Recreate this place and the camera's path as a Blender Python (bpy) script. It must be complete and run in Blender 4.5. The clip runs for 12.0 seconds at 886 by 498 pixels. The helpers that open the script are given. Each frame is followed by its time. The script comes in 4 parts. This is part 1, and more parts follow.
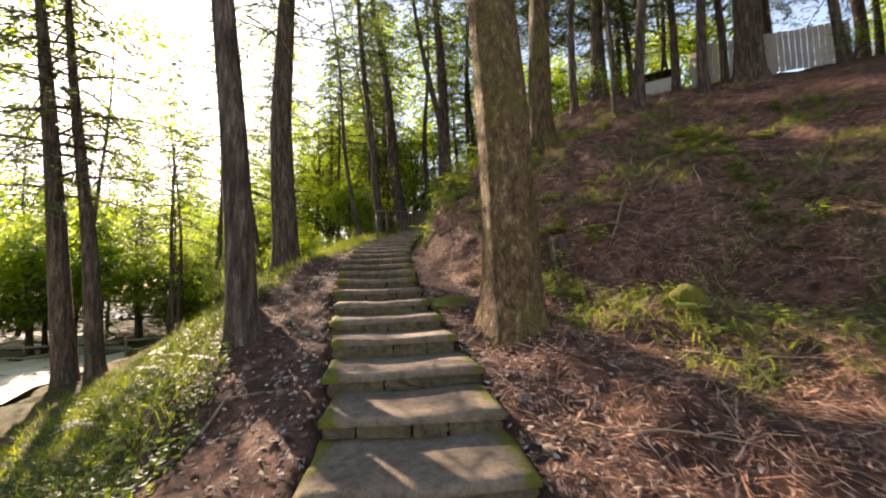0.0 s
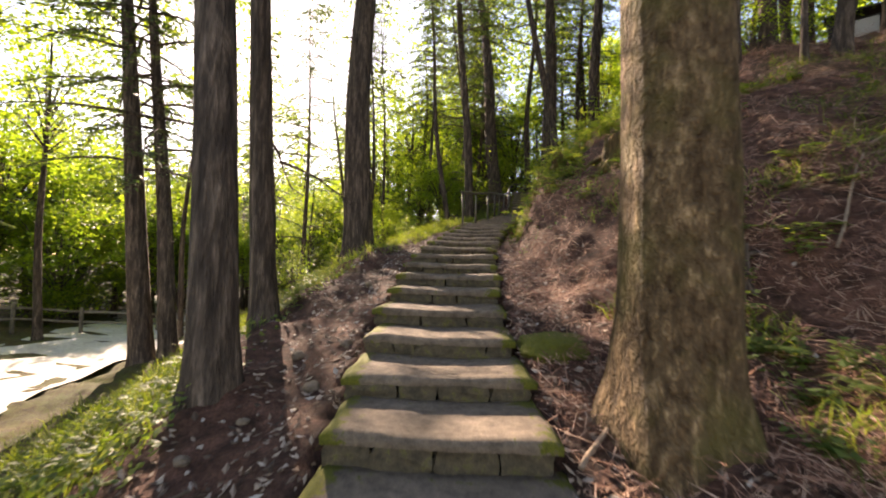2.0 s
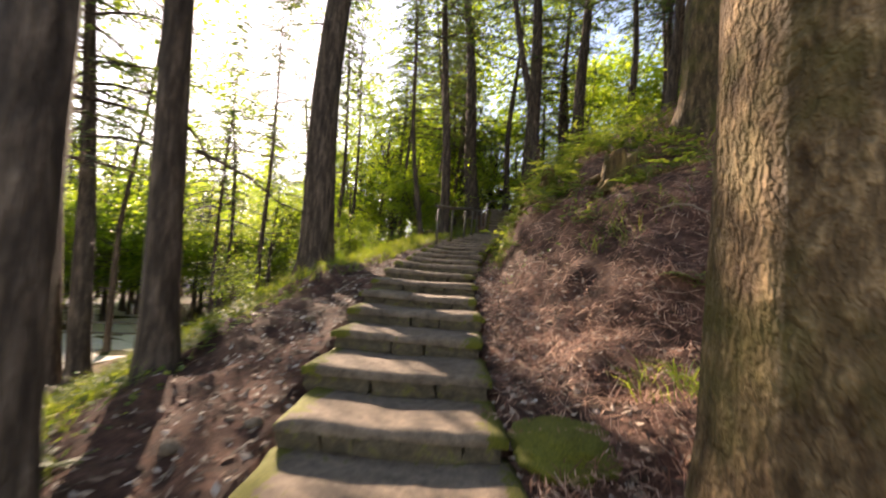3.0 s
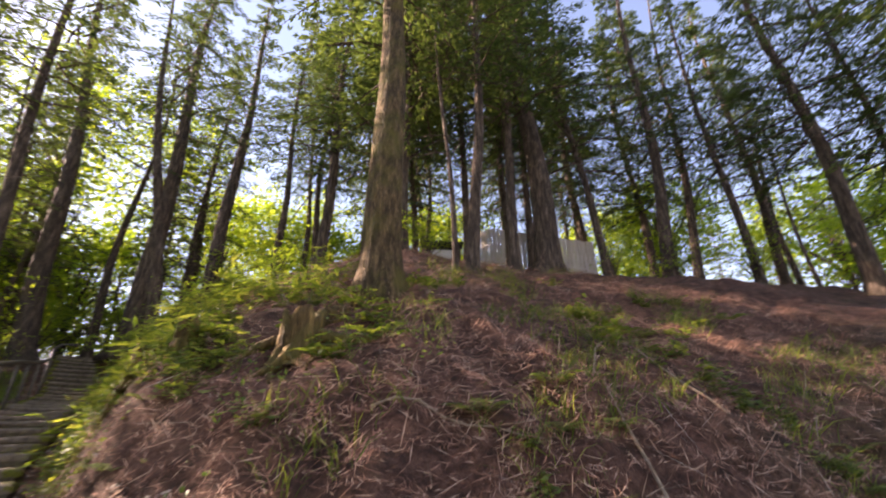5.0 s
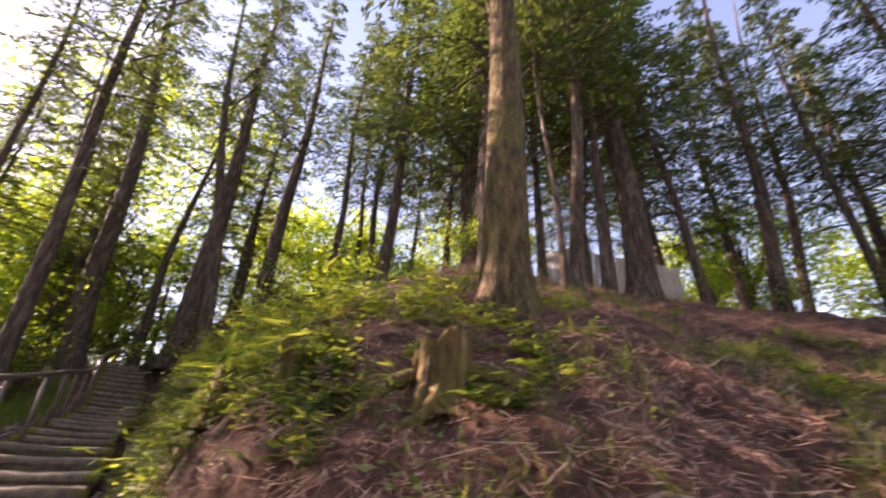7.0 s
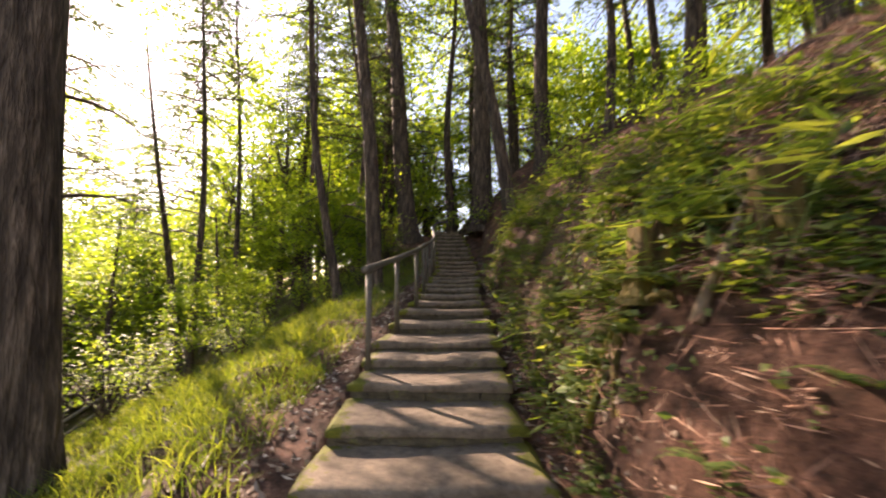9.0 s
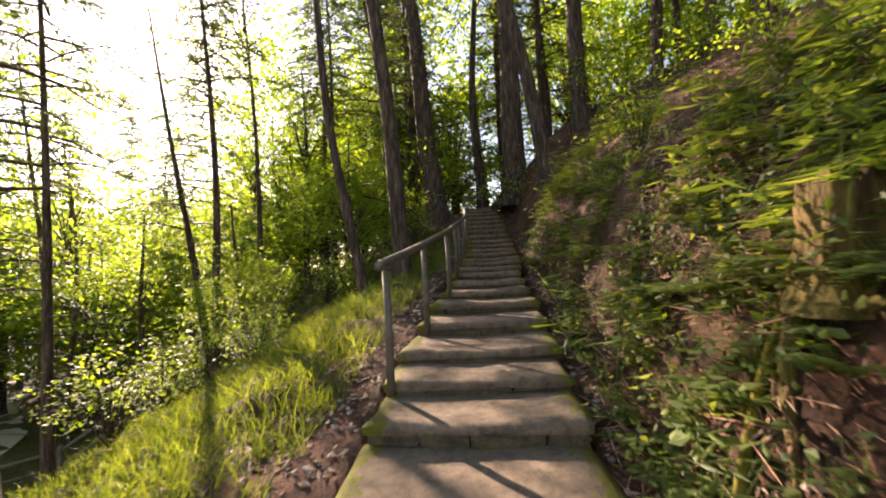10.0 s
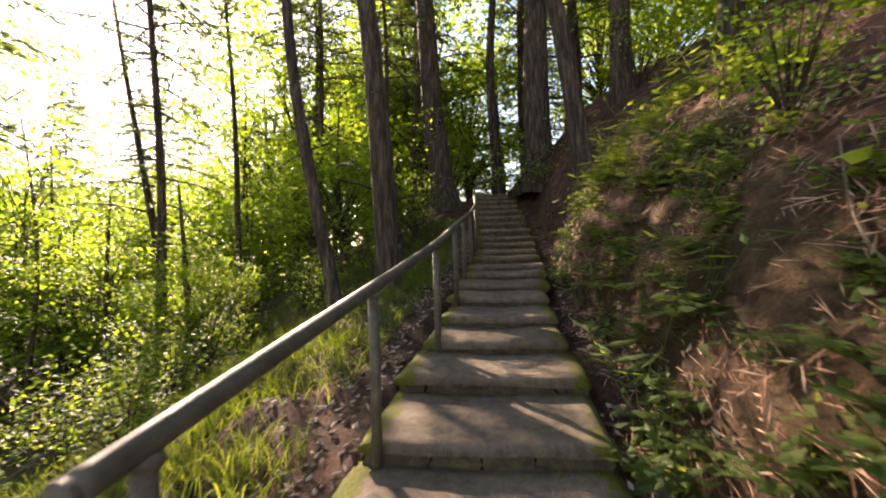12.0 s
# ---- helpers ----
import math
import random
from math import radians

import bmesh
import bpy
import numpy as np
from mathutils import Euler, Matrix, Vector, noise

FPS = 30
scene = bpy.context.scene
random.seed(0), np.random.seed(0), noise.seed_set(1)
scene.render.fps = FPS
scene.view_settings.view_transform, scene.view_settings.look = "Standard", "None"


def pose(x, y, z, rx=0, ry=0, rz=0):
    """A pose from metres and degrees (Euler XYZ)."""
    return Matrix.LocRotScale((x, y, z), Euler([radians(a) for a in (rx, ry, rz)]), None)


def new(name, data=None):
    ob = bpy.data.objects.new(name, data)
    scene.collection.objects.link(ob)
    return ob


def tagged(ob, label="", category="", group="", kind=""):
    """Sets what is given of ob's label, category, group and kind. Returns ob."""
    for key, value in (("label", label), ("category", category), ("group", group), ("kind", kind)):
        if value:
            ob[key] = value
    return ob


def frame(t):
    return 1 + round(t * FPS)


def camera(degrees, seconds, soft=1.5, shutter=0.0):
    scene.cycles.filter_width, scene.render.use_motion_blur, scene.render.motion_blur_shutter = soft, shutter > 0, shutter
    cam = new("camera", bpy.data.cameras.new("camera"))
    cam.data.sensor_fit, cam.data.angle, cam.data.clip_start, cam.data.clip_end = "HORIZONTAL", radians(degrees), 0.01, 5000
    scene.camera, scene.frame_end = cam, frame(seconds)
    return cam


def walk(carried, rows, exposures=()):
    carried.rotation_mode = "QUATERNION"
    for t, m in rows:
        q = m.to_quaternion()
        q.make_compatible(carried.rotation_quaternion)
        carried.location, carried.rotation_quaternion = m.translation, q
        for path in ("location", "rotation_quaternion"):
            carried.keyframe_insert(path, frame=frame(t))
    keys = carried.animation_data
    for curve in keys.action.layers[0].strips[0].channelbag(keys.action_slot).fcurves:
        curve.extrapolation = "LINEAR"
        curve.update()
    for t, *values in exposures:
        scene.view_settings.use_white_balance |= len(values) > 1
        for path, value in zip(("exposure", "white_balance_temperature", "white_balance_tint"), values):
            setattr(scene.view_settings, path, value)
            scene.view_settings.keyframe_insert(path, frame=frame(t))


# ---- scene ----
cam = camera(91.04, 12.0, soft=1.9, shutter=0.5)
# seconds, x, y, z, yaw, pitch, lean to the right
ROWS = [
    (0.0, 0.000, 0.000, 1.400, 0.00, 4.19, 1.81),
    (0.5, -0.011, 0.454, 1.501, 3.46, 3.44, 1.51),
    (1.0, 0.044, 0.993, 1.599, 7.27, 3.89, 0.97),
    (1.5, 0.034, 1.548, 1.658, 9.92, 2.32, 0.01),
    (2.0, -0.002, 2.107, 1.744, 12.79, 1.83, -1.53),
    (2.5, -0.140, 2.666, 1.846, 12.64, 2.16, -2.83),
    (3.0, -0.222, 3.238, 1.945, 9.27, 3.69, -4.45),
    (3.5, -0.381, 3.843, 2.102, -1.12, 9.49, -3.29),
    (3.7, -0.444, 4.065, 2.201, -7.13, 12.44, -1.76),
    (5.3, -0.378, 5.581, 2.709, -41.84, 25.63, 1.29),
    (5.5, -0.357, 5.780, 2.762, -43.30, 26.63, 1.46),
    (6.0, -0.429, 6.251, 2.853, -44.49, 27.81, 1.18),
    (6.5, -0.541, 6.649, 2.947, -40.98, 28.39, -0.75),
    (7.0, -0.687, 7.059, 3.008, -33.77, 26.63, -3.26),
    (7.5, -0.845, 7.432, 3.064, -26.26, 21.48, -5.17),
    (7.7, -0.875, 7.582, 3.072, -23.01, 19.03, -5.58),
    (9.3, -1.349, 8.874, 3.317, 2.38, 4.21, 1.92),
    (9.5, -1.372, 9.070, 3.347, 3.28, 3.75, 2.63),
    (10.0, -1.318, 9.556, 3.404, 3.51, 2.58, 3.01),
    (10.5, -1.277, 10.088, 3.520, 5.62, 2.36, 2.70),
    (11.0, -1.265, 10.589, 3.606, 5.23, 1.39, 2.33),
    (11.5, -1.189, 11.126, 3.711, 6.07, 1.14, 1.78),
    (12.0, -1.209, 11.626, 3.823, 5.58, 0.08, 1.49),
]
walk(cam, [(t, pose(x, y, z, 0, 0, yaw) @ pose(0, 0, 0, 90 + pitch) @ pose(0, 0, 0, 0, 0, -lean)) for t, x, y, z, yaw, pitch, lean in ROWS],
     exposures=[(0.0, 2.2, 7900, 23), (3.0, 2.15, 7900, 23), (5.5, 2.55, 7600, 37), (7.5, 2.55, 7800, 41), (9.4, 2.35, 8000, 27), (12.0, 2.5, 7800, 24)])
# ---- world ----
SUN_AZ, SUN_EL = radians(-36.5), radians(25.8)
world = bpy.data.worlds.new("sky")
scene.world = world
world.use_nodes = True
wn = world.node_tree.nodes
sky = wn.new("ShaderNodeTexSky")
sky.sky_type = "NISHITA"
sky.sun_disc = False
sky.sun_elevation, sky.sun_rotation = SUN_EL, SUN_AZ
sky.air_density, sky.dust_density = 1.0, 0.35
wn["Background"].inputs["Strength"].default_value = 0.09
world.node_tree.links.new(sky.outputs["Color"], wn["Background"].inputs["Color"])
sun_data = bpy.data.lights.new("sun", "SUN")
sun_data.energy, sun_data.angle, sun_data.color = 5.0, radians(0.55), (1.0, 0.90, 0.76)
sun = new("sun", sun_data)
to_sun = Vector((math.sin(SUN_AZ) * math.cos(SUN_EL), math.cos(SUN_AZ) * math.cos(SUN_EL), math.sin(SUN_EL)))
sun.matrix_world = Matrix.Translation((0, 0, 40)) @ to_sun.to_track_quat("Z", "Y").to_matrix().to_4x4()

# ---- materials ----


def node_mat(name, rough=0.8):
    m = bpy.data.materials.new(name)
    m.use_nodes = True
    b = m.node_tree.nodes["Principled BSDF"]
    b.inputs["Roughness"].default_value = rough
    b.inputs["Specular IOR Level"].default_value = 0.3
    return m, m.node_tree.nodes, m.node_tree.links, b


def noise_node(n, l, scale, detail=5.0, vec=None, rough=0.6):
    t = n.new("ShaderNodeTexNoise")
    t.inputs["Scale"].default_value, t.inputs["Detail"].default_value, t.inputs["Roughness"].default_value = scale, detail, rough
    if vec is not None:
        l.new(vec, t.inputs["Vector"])
    return t


def ramp(n, l, source, stops):
    r = n.new("ShaderNodeValToRGB")
    e = r.color_ramp.elements
    while len(e) < len(stops):
        e.new(0.5)
    for k, (p, c) in enumerate(stops):
        e[k].position, e[k].color = p, (*c, 1)
    l.new(source, r.inputs["Fac"])
    return r


def mixc(n, l, fac, a, b, blend="MIX"):
    m = n.new("ShaderNodeMix")
    m.data_type, m.blend_type = "RGBA", blend
    for sock, v in ((m.inputs[0], fac), (m.inputs[6], a), (m.inputs[7], b)):
        if hasattr(v, "is_linked"):
            l.new(v, sock)
        else:
            sock.default_value = v if not isinstance(v, tuple) else (*v, 1)
    return m.outputs[2]


def bump(n, l, b, height, strength, dist):
    k = n.new("ShaderNodeBump")
    k.inputs["Strength"].default_value, k.inputs["Distance"].default_value = strength, dist
    l.new(height, k.inputs["Height"])
    l.new(k.outputs["Normal"], b.inputs["Normal"])


def soil_material():
    m, n, l, b = node_mat("forest_soil", 0.95)
    pos = n.new("ShaderNodeNewGeometry").outputs["Position"]
    big, mid, fine = noise_node(n, l, 0.9, 4, pos), noise_node(n, l, 6, 6, pos, 0.7), noise_node(n, l, 55, 4, pos, 0.75)
    c1 = ramp(n, l, mid.outputs["Fac"], [(0.30, (0.035, 0.022, 0.015)), (0.48, (0.11, 0.060, 0.042)), (0.62, (0.20, 0.115, 0.085)), (0.78, (0.31, 0.20, 0.15))])
    c2 = ramp(n, l, big.outputs["Fac"], [(0.35, (0.55, 0.5, 0.48)), (0.65, (1.15, 1.0, 0.95))])
    c = mixc(n, l, 1.0, c1.outputs["Color"], c2.outputs["Color"], "MULTIPLY")
    f = ramp(n, l, fine.outputs["Fac"], [(0.32, (0.45, 0.42, 0.40)), (0.62, (1.35, 1.28, 1.2))])
    c = mixc(n, l, 0.75, c, f.outputs["Color"], "MULTIPLY")
    g = n.new("ShaderNodeAttribute")
    g.attribute_name = "green"
    gm = n.new("ShaderNodeMath")
    gm.operation = "MULTIPLY"
    l.new(g.outputs["Fac"], gm.inputs[0])
    l.new(ramp(n, l, mid.outputs["Fac"], [(0.35, (0.2, 0.2, 0.2)), (0.6, (1, 1, 1))]).outputs["Color"], gm.inputs[1])
    gc = ramp(n, l, fine.outputs["Fac"], [(0.3, (0.022, 0.038, 0.010)), (0.7, (0.10, 0.14, 0.03))])
    c = mixc(n, l, gm.outputs[0], c, gc.outputs["Color"])
    l.new(c, b.inputs["Base Color"])
    bump(n, l, b, fine.outputs["Fac"], 0.9, 0.05)
    return m


def stone_material(name, base, dark, moss):
    """Weathered concrete or stone; moss grows where the 'moss' attribute is high."""
    m, n, l, b = node_mat(name, 0.88)
    pos = n.new("ShaderNodeNewGeometry").outputs["Position"]
    big, mid, fine = noise_node(n, l, 2.2, 5, pos), noise_node(n, l, 14, 6, pos, 0.7), noise_node(n, l, 120, 3, pos)
    c = ramp(n, l, mid.outputs["Fac"], [(0.3, dark), (0.65, base)]).outputs["Color"]
    c = mixc(n, l, 0.8, c, ramp(n, l, big.outputs["Fac"], [(0.3, (0.6, 0.57, 0.52)), (0.7, (1.15, 1.12, 1.08))]).outputs["Color"], "MULTIPLY")
    c = mixc(n, l, 0.6, c, ramp(n, l, fine.outputs["Fac"], [(0.3, (0.55, 0.55, 0.55)), (0.7, (1.3, 1.3, 1.3))]).outputs["Color"], "MULTIPLY")
    a = n.new("ShaderNodeAttribute")
    a.attribute_name = "moss"
    s = n.new("ShaderNodeMath")
    s.operation = "MULTIPLY_ADD"
    l.new(mid.outputs["Fac"], s.inputs[0])
    s.inputs[1].default_value = 1.4
    l.new(a.outputs["Fac"], s.inputs[2])
    k = ramp(n, l, s.outputs[0], [(1.02 - moss, (0, 0, 0)), (1.28 - moss, (1, 1, 1))])
    mc = ramp(n, l, fine.outputs["Fac"], [(0.3, (0.045, 0.055, 0.008)), (0.7, (0.20, 0.19, 0.022))])
    c = mixc(n, l, k.outputs["Color"], c, mc.outputs["Color"])
    l.new(c, b.inputs["Base Color"])
    h = n.new("ShaderNodeMath")
    h.operation = "ADD"
    l.new(mid.outputs["Fac"], h.inputs[0])
    l.new(fine.outputs["Fac"], h.inputs[1])
    bump(n, l, b, h.outputs[0], 0.7, 0.02)
    return m


def bark_material(name, dark, light, flake, scale=1.0, moss=0.0, pale=0.66):
    m, n, l, b = node_mat(name, 0.9)
    tc = n.new("ShaderNodeTexCoord").outputs["Object"]
    mp = n.new("ShaderNodeMapping")
    mp.inputs["Scale"].default_value = (scale, scale, scale * flake)
    l.new(tc, mp.inputs["Vector"])
    v = n.new("ShaderNodeTexVoronoi")
    v.feature, v.inputs["Scale"].default_value = "F1", 26
    wob = noise_node(n, l, 9, 4, mp.outputs["Vector"])
    l.new(mixc(n, l, 0.22, mp.outputs["Vector"], wob.outputs["Color"]), v.inputs["Vector"])
    big, fine = noise_node(n, l, 2.0, 4, tc), noise_node(n, l, 60, 4, mp.outputs["Vector"], 0.7)
    fl = noise_node(n, l, 14, 3, mp.outputs["Vector"], 0.55)
    c = ramp(n, l, fl.outputs["Fac"], [(0.32, dark), (pale - 0.14, tuple(0.6 * p + 0.4 * q for p, q in zip(dark, light))), (pale, light)]).outputs["Color"]
    c = mixc(n, l, 0.75, c, ramp(n, l, v.outputs["Distance"], [(0.0, (1.25, 1.22, 1.18)), (0.55, (0.45, 0.43, 0.40))]).outputs["Color"], "MULTIPLY")
    c = mixc(n, l, 0.7, c, ramp(n, l, fine.outputs["Fac"], [(0.3, (0.6, 0.6, 0.6)), (0.7, (1.35, 1.35, 1.35))]).outputs["Color"], "MULTIPLY")
    if moss:
        k = ramp(n, l, big.outputs["Fac"], [(0.62 - moss, (0, 0, 0)), (0.85 - moss, (0.75, 0.75, 0.75))])
        c = mixc(n, l, k.outputs["Color"], c, (0.11, 0.10, 0.018))
    l.new(c, b.inputs["Base Color"])
    h = n.new("ShaderNodeMath")
    h.operation = "SUBTRACT"
    l.new(fl.outputs["Fac"], h.inputs[0])
    l.new(v.outputs["Distance"], h.inputs[1])
    bump(n, l, b, h.outputs[0], 0.9, 0.03)
    return m


def leaf_material(name, stops, through_light=0.45, rough=0.55, glow=(3.2, 2.7, 1.0)):
    m, n, l, b = node_mat(name, rough)
    g = n.new("ShaderNodeNewGeometry")
    pos = noise_node(n, l, 0.6, 2, g.outputs["Position"])
    s = n.new("ShaderNodeMath")
    s.operation = "MULTIPLY_ADD"
    l.new(g.outputs["Random Per Island"], s.inputs[0])
    s.inputs[1].default_value, s.inputs[2].default_value = 0.7, -0.1
    a = n.new("ShaderNodeMath")
    a.operation = "MULTIPLY_ADD"
    l.new(pos.outputs["Fac"], a.inputs[0])
    a.inputs[1].default_value = 0.5
    l.new(s.outputs[0], a.inputs[2])
    c = ramp(n, l, a.outputs[0], stops)
    l.new(c.outputs["Color"], b.inputs["Base Color"])
    t = n.new("ShaderNodeBsdfTranslucent")
    l.new(mixc(n, l, 1.0, c.outputs["Color"], glow, "MULTIPLY"), t.inputs["Color"])
    mx = n.new("ShaderNodeMixShader")
    mx.inputs["Fac"].default_value = through_light
    out = n["Material Output"]
    l.new(b.outputs[0], mx.inputs[1])
    l.new(t.outputs[0], mx.inputs[2])
    l.new(mx.outputs[0], out.inputs["Surface"])
    return m


def plain_material(name, c1, c2, scale, rough, metal=0.0, relief=0.4, stretch=(1, 1, 1)):
    m, n, l, b = node_mat(name, rough)
    tc = n.new("ShaderNodeTexCoord").outputs["Object"]
    mp = n.new("ShaderNodeMapping")
    mp.inputs["Scale"].default_value = stretch
    l.new(tc, mp.inputs["Vector"])
    t, f = noise_node(n, l, scale, 6, mp.outputs["Vector"], 0.7), noise_node(n, l, scale * 9, 3, mp.outputs["Vector"])
    info = n.new("ShaderNodeObjectInfo")
    c = ramp(n, l, t.outputs["Fac"], [(0.3, c1), (0.7, c2)]).outputs["Color"]
    c = mixc(n, l, 0.5, c, ramp(n, l, info.outputs["Random"], [(0.0, (0.75, 0.75, 0.75)), (1.0, (1.2, 1.2, 1.2))]).outputs["Color"], "MULTIPLY")
    c = mixc(n, l, 0.5, c, ramp(n, l, f.outputs["Fac"], [(0.3, (0.6, 0.6, 0.6)), (0.7, (1.3, 1.3, 1.3))]).outputs["Color"], "MULTIPLY")
    l.new(c, b.inputs["Base Color"])
    b.inputs["Metallic"].default_value = metal
    bump(n, l, b, t.outputs["Fac"], relief, 0.01)
    return m


def litter_material(name, stops):
    m, n, l, b = node_mat(name, 0.85)
    g = n.new("ShaderNodeNewGeometry")
    l.new(ramp(n, l, g.outputs["Random Per Island"], stops).outputs["Color"], b.inputs["Base Color"])
    return m


SOIL = soil_material()
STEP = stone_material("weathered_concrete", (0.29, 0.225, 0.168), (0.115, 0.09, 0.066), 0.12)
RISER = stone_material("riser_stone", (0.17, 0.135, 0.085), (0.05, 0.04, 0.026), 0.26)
BOULDER = stone_material("mossy_stone", (0.22, 0.2, 0.16), (0.08, 0.07, 0.05), 0.62)
BARK_FLAKY = bark_material("flaky_bark", (0.09, 0.052, 0.022), (0.47, 0.32, 0.17), 0.5, 1.15, 0.15, 0.72)
BARK = bark_material("conifer_bark", (0.05, 0.036, 0.027), (0.22, 0.165, 0.125), 0.16, 1.0)
BARK_MOSSY = bark_material("mossy_bark", (0.05, 0.035, 0.015), (0.24, 0.16, 0.08), 0.25, 1.0, 0.16)
BARK_STUMP = bark_material("stump_wood", (0.05, 0.03, 0.012), (0.34, 0.22, 0.08), 0.15, 1.0, 0.2)
CONIFER = leaf_material("conifer_foliage", [(0.1, (0.028, 0.050, 0.022)), (0.5, (0.056, 0.092, 0.034)), (0.9, (0.10, 0.14, 0.048))], 0.38, 0.55, (1.9, 1.75, 0.85))
BROAD = leaf_material("broadleaf_foliage", [(0.1, (0.05, 0.095, 0.014)), (0.5, (0.10, 0.165, 0.022)), (0.9, (0.17, 0.225, 0.035))], 0.6, 0.5, (3.3, 2.95, 1.25))
HERB = leaf_material("herb_leaves", [(0.1, (0.035, 0.07, 0.018)), (0.5, (0.075, 0.125, 0.03)), (0.9, (0.16, 0.20, 0.06))], 0.42)
GRASS = leaf_material("grass_blades", [(0.1, (0.03, 0.055, 0.012)), (0.5, (0.07, 0.11, 0.022)), (0.9, (0.15, 0.19, 0.045))], 0.42)
NEEDLES = litter_material("dead_needles", [(0.0, (0.06, 0.026, 0.015)), (0.35, (0.20, 0.09, 0.056)), (0.7, (0.39, 0.205, 0.135)), (1.0, (0.56, 0.38, 0.27))])
DEADLEAF = litter_material("fallen_leaves", [(0.0, (0.06, 0.04, 0.028)), (0.45, (0.18, 0.12, 0.085)), (0.8, (0.33, 0.25, 0.19)), (1.0, (0.45, 0.38, 0.32))])
RAILING = plain_material("painted_rail", (0.075, 0.062, 0.045), (0.165, 0.14, 0.105), 12, 0.55, 0.0, 0.5)
FENCEWOOD = plain_material("grey_boards", (0.36, 0.31, 0.26), (0.56, 0.50, 0.44), 7, 0.85, 0, 0.6, (4, 4, 0.5))
LOGWOOD = plain_material("fence_rail_wood", (0.10, 0.085, 0.06), (0.25, 0.21, 0.16), 9, 0.85, 0, 0.6)
DARKWOOD = plain_material("dark_wood", (0.02, 0.018, 0.016), (0.06, 0.052, 0.045), 10, 0.7)
PANEL = plain_material("pale_panel", (0.62, 0.62, 0.58), (0.74, 0.74, 0.70), 5, 0.6)
GRAVEL = plain_material("pale_gravel", (0.50, 0.47, 0.43), (0.72, 0.69, 0.64), 1.2, 0.95)
ASPHALT = plain_material("pale_asphalt", (0.20, 0.205, 0.22), (0.34, 0.34, 0.36), 0.4, 0.9)
DEADWOOD = plain_material("dead_wood", (0.13, 0.085, 0.055), (0.36, 0.27, 0.19), 14, 0.9, 0, 0.6)
MOSSWOOD = plain_material("mossy_wood", (0.09, 0.085, 0.012), (0.27, 0.23, 0.03), 16, 0.95, 0, 0.8)

# ---- ground ----
STAIR_Y = np.array([-8, 0, 3.55, 6.0, 9.0, 12.0, 16.3, 18.2, 19.5, 20.3, 23.8, 28])
STAIR_Z = np.array([-1.2, -0.07, 0.70, 1.32, 2.03, 2.62, 3.33, 3.58, 3.82, 4.03, 5.35, 5.7])
STAIR_X = np.array([0.4, 0.15, -0.32, -0.92, -1.36, -1.34, -1.08, -0.92, -0.82, -0.80, -0.95, -1.3])
FOOT = np.array([(22, -5), (14, -3.2), (9, 0.4), (6.2, 3.6), (4.4, 5.35), (2.9, 6.0), (1.7, 6.7), (0.6, 7.5), (0.0, 8.3), (-0.34, 9.2), (-0.42, 10.5),
                 (-0.38, 12), (-0.32, 13.5), (-0.2, 15), (-0.2, 17), (-0.02, 19), (0.05, 21.5), (0.3, 26), (1.5, 34)], float)


def smooth(a, b, v):
    v = np.clip((v - a) / (b - a), 0, 1)
    return v * v * (3 - 2 * v)


def path_z(y):
    return np.interp(y, STAIR_Y, STAIR_Z)


def path_x(y):
    return np.interp(y, STAIR_Y, STAIR_X)


def terrain(x, y):
    """Height of the bare ground: a shoulder along the stairs, the road hollow on one side, the wooded bank on the other."""
    x, y = np.asarray(x, float), np.asarray(y, float)
    p = path_z(y) - 0.15
    s = -(x - path_x(y)) - 0.62
    road = -1.0 - 0.7 * smooth(12, 22, y)
    drop = 0.08 * np.clip(s, 0, 0.9) + (0.42 + 0.004 * np.clip(y - 5, 0, 12)) * np.clip(s - 0.9, 0, None) + 0.16 * np.clip(s - 4, 0, None) + 0.13 * np.clip(s - 1.6, 0, None) * (1 - smooth(9, 12, y))
    k = 0.35
    left = p - drop
    left = road + k * np.log1p(np.exp(np.clip((left - road) / k, -40, 40)))
    best, side, bank = np.full(x.shape, 1e9), np.zeros(x.shape), np.full(x.shape, 1e9)
    for (ax, ay), (bx, by) in zip(FOOT[:-1], FOOT[1:]):
        dx, dy = bx - ax, by - ay
        f = np.clip(((x - ax) * dx + (y - ay) * dy) / (dx * dx + dy * dy), 0, 1)
        d = np.hypot(x - ax - f * dx, y - ay - f * dy)
        yf = ay + f * dy
        side = np.where(d < best, dx * (y - ay) - dy * (x - ax), side)
        best = np.minimum(best, d)
        cut = (0.15 + 0.85 * smooth(8.6, 10.3, yf)) * (1 - np.exp(-d / 0.32)) * np.exp(-d / 4)
        crest = (7.7 * (1 - np.exp(-d / 7.2)) + 0.16 * np.clip(d - 4.5, 0, 14)) * (1 + 0.13 * smooth(14, 20, yf))
        bank = np.minimum(bank, path_z(yf) - 0.15 + cut + crest)
    right = np.where(side < 0, bank, p)
    z = np.where(s > 0, left, right)
    z = z - 0.8 * np.exp(-((x - 8.8) ** 2 + (y - 18.2) ** 2) / 3.0)
    far = smooth(38, 70, np.hypot(x, y - 8))
    return z * (1 - far) + far * np.where(x < 0, -1.7, np.minimum(z, 7))


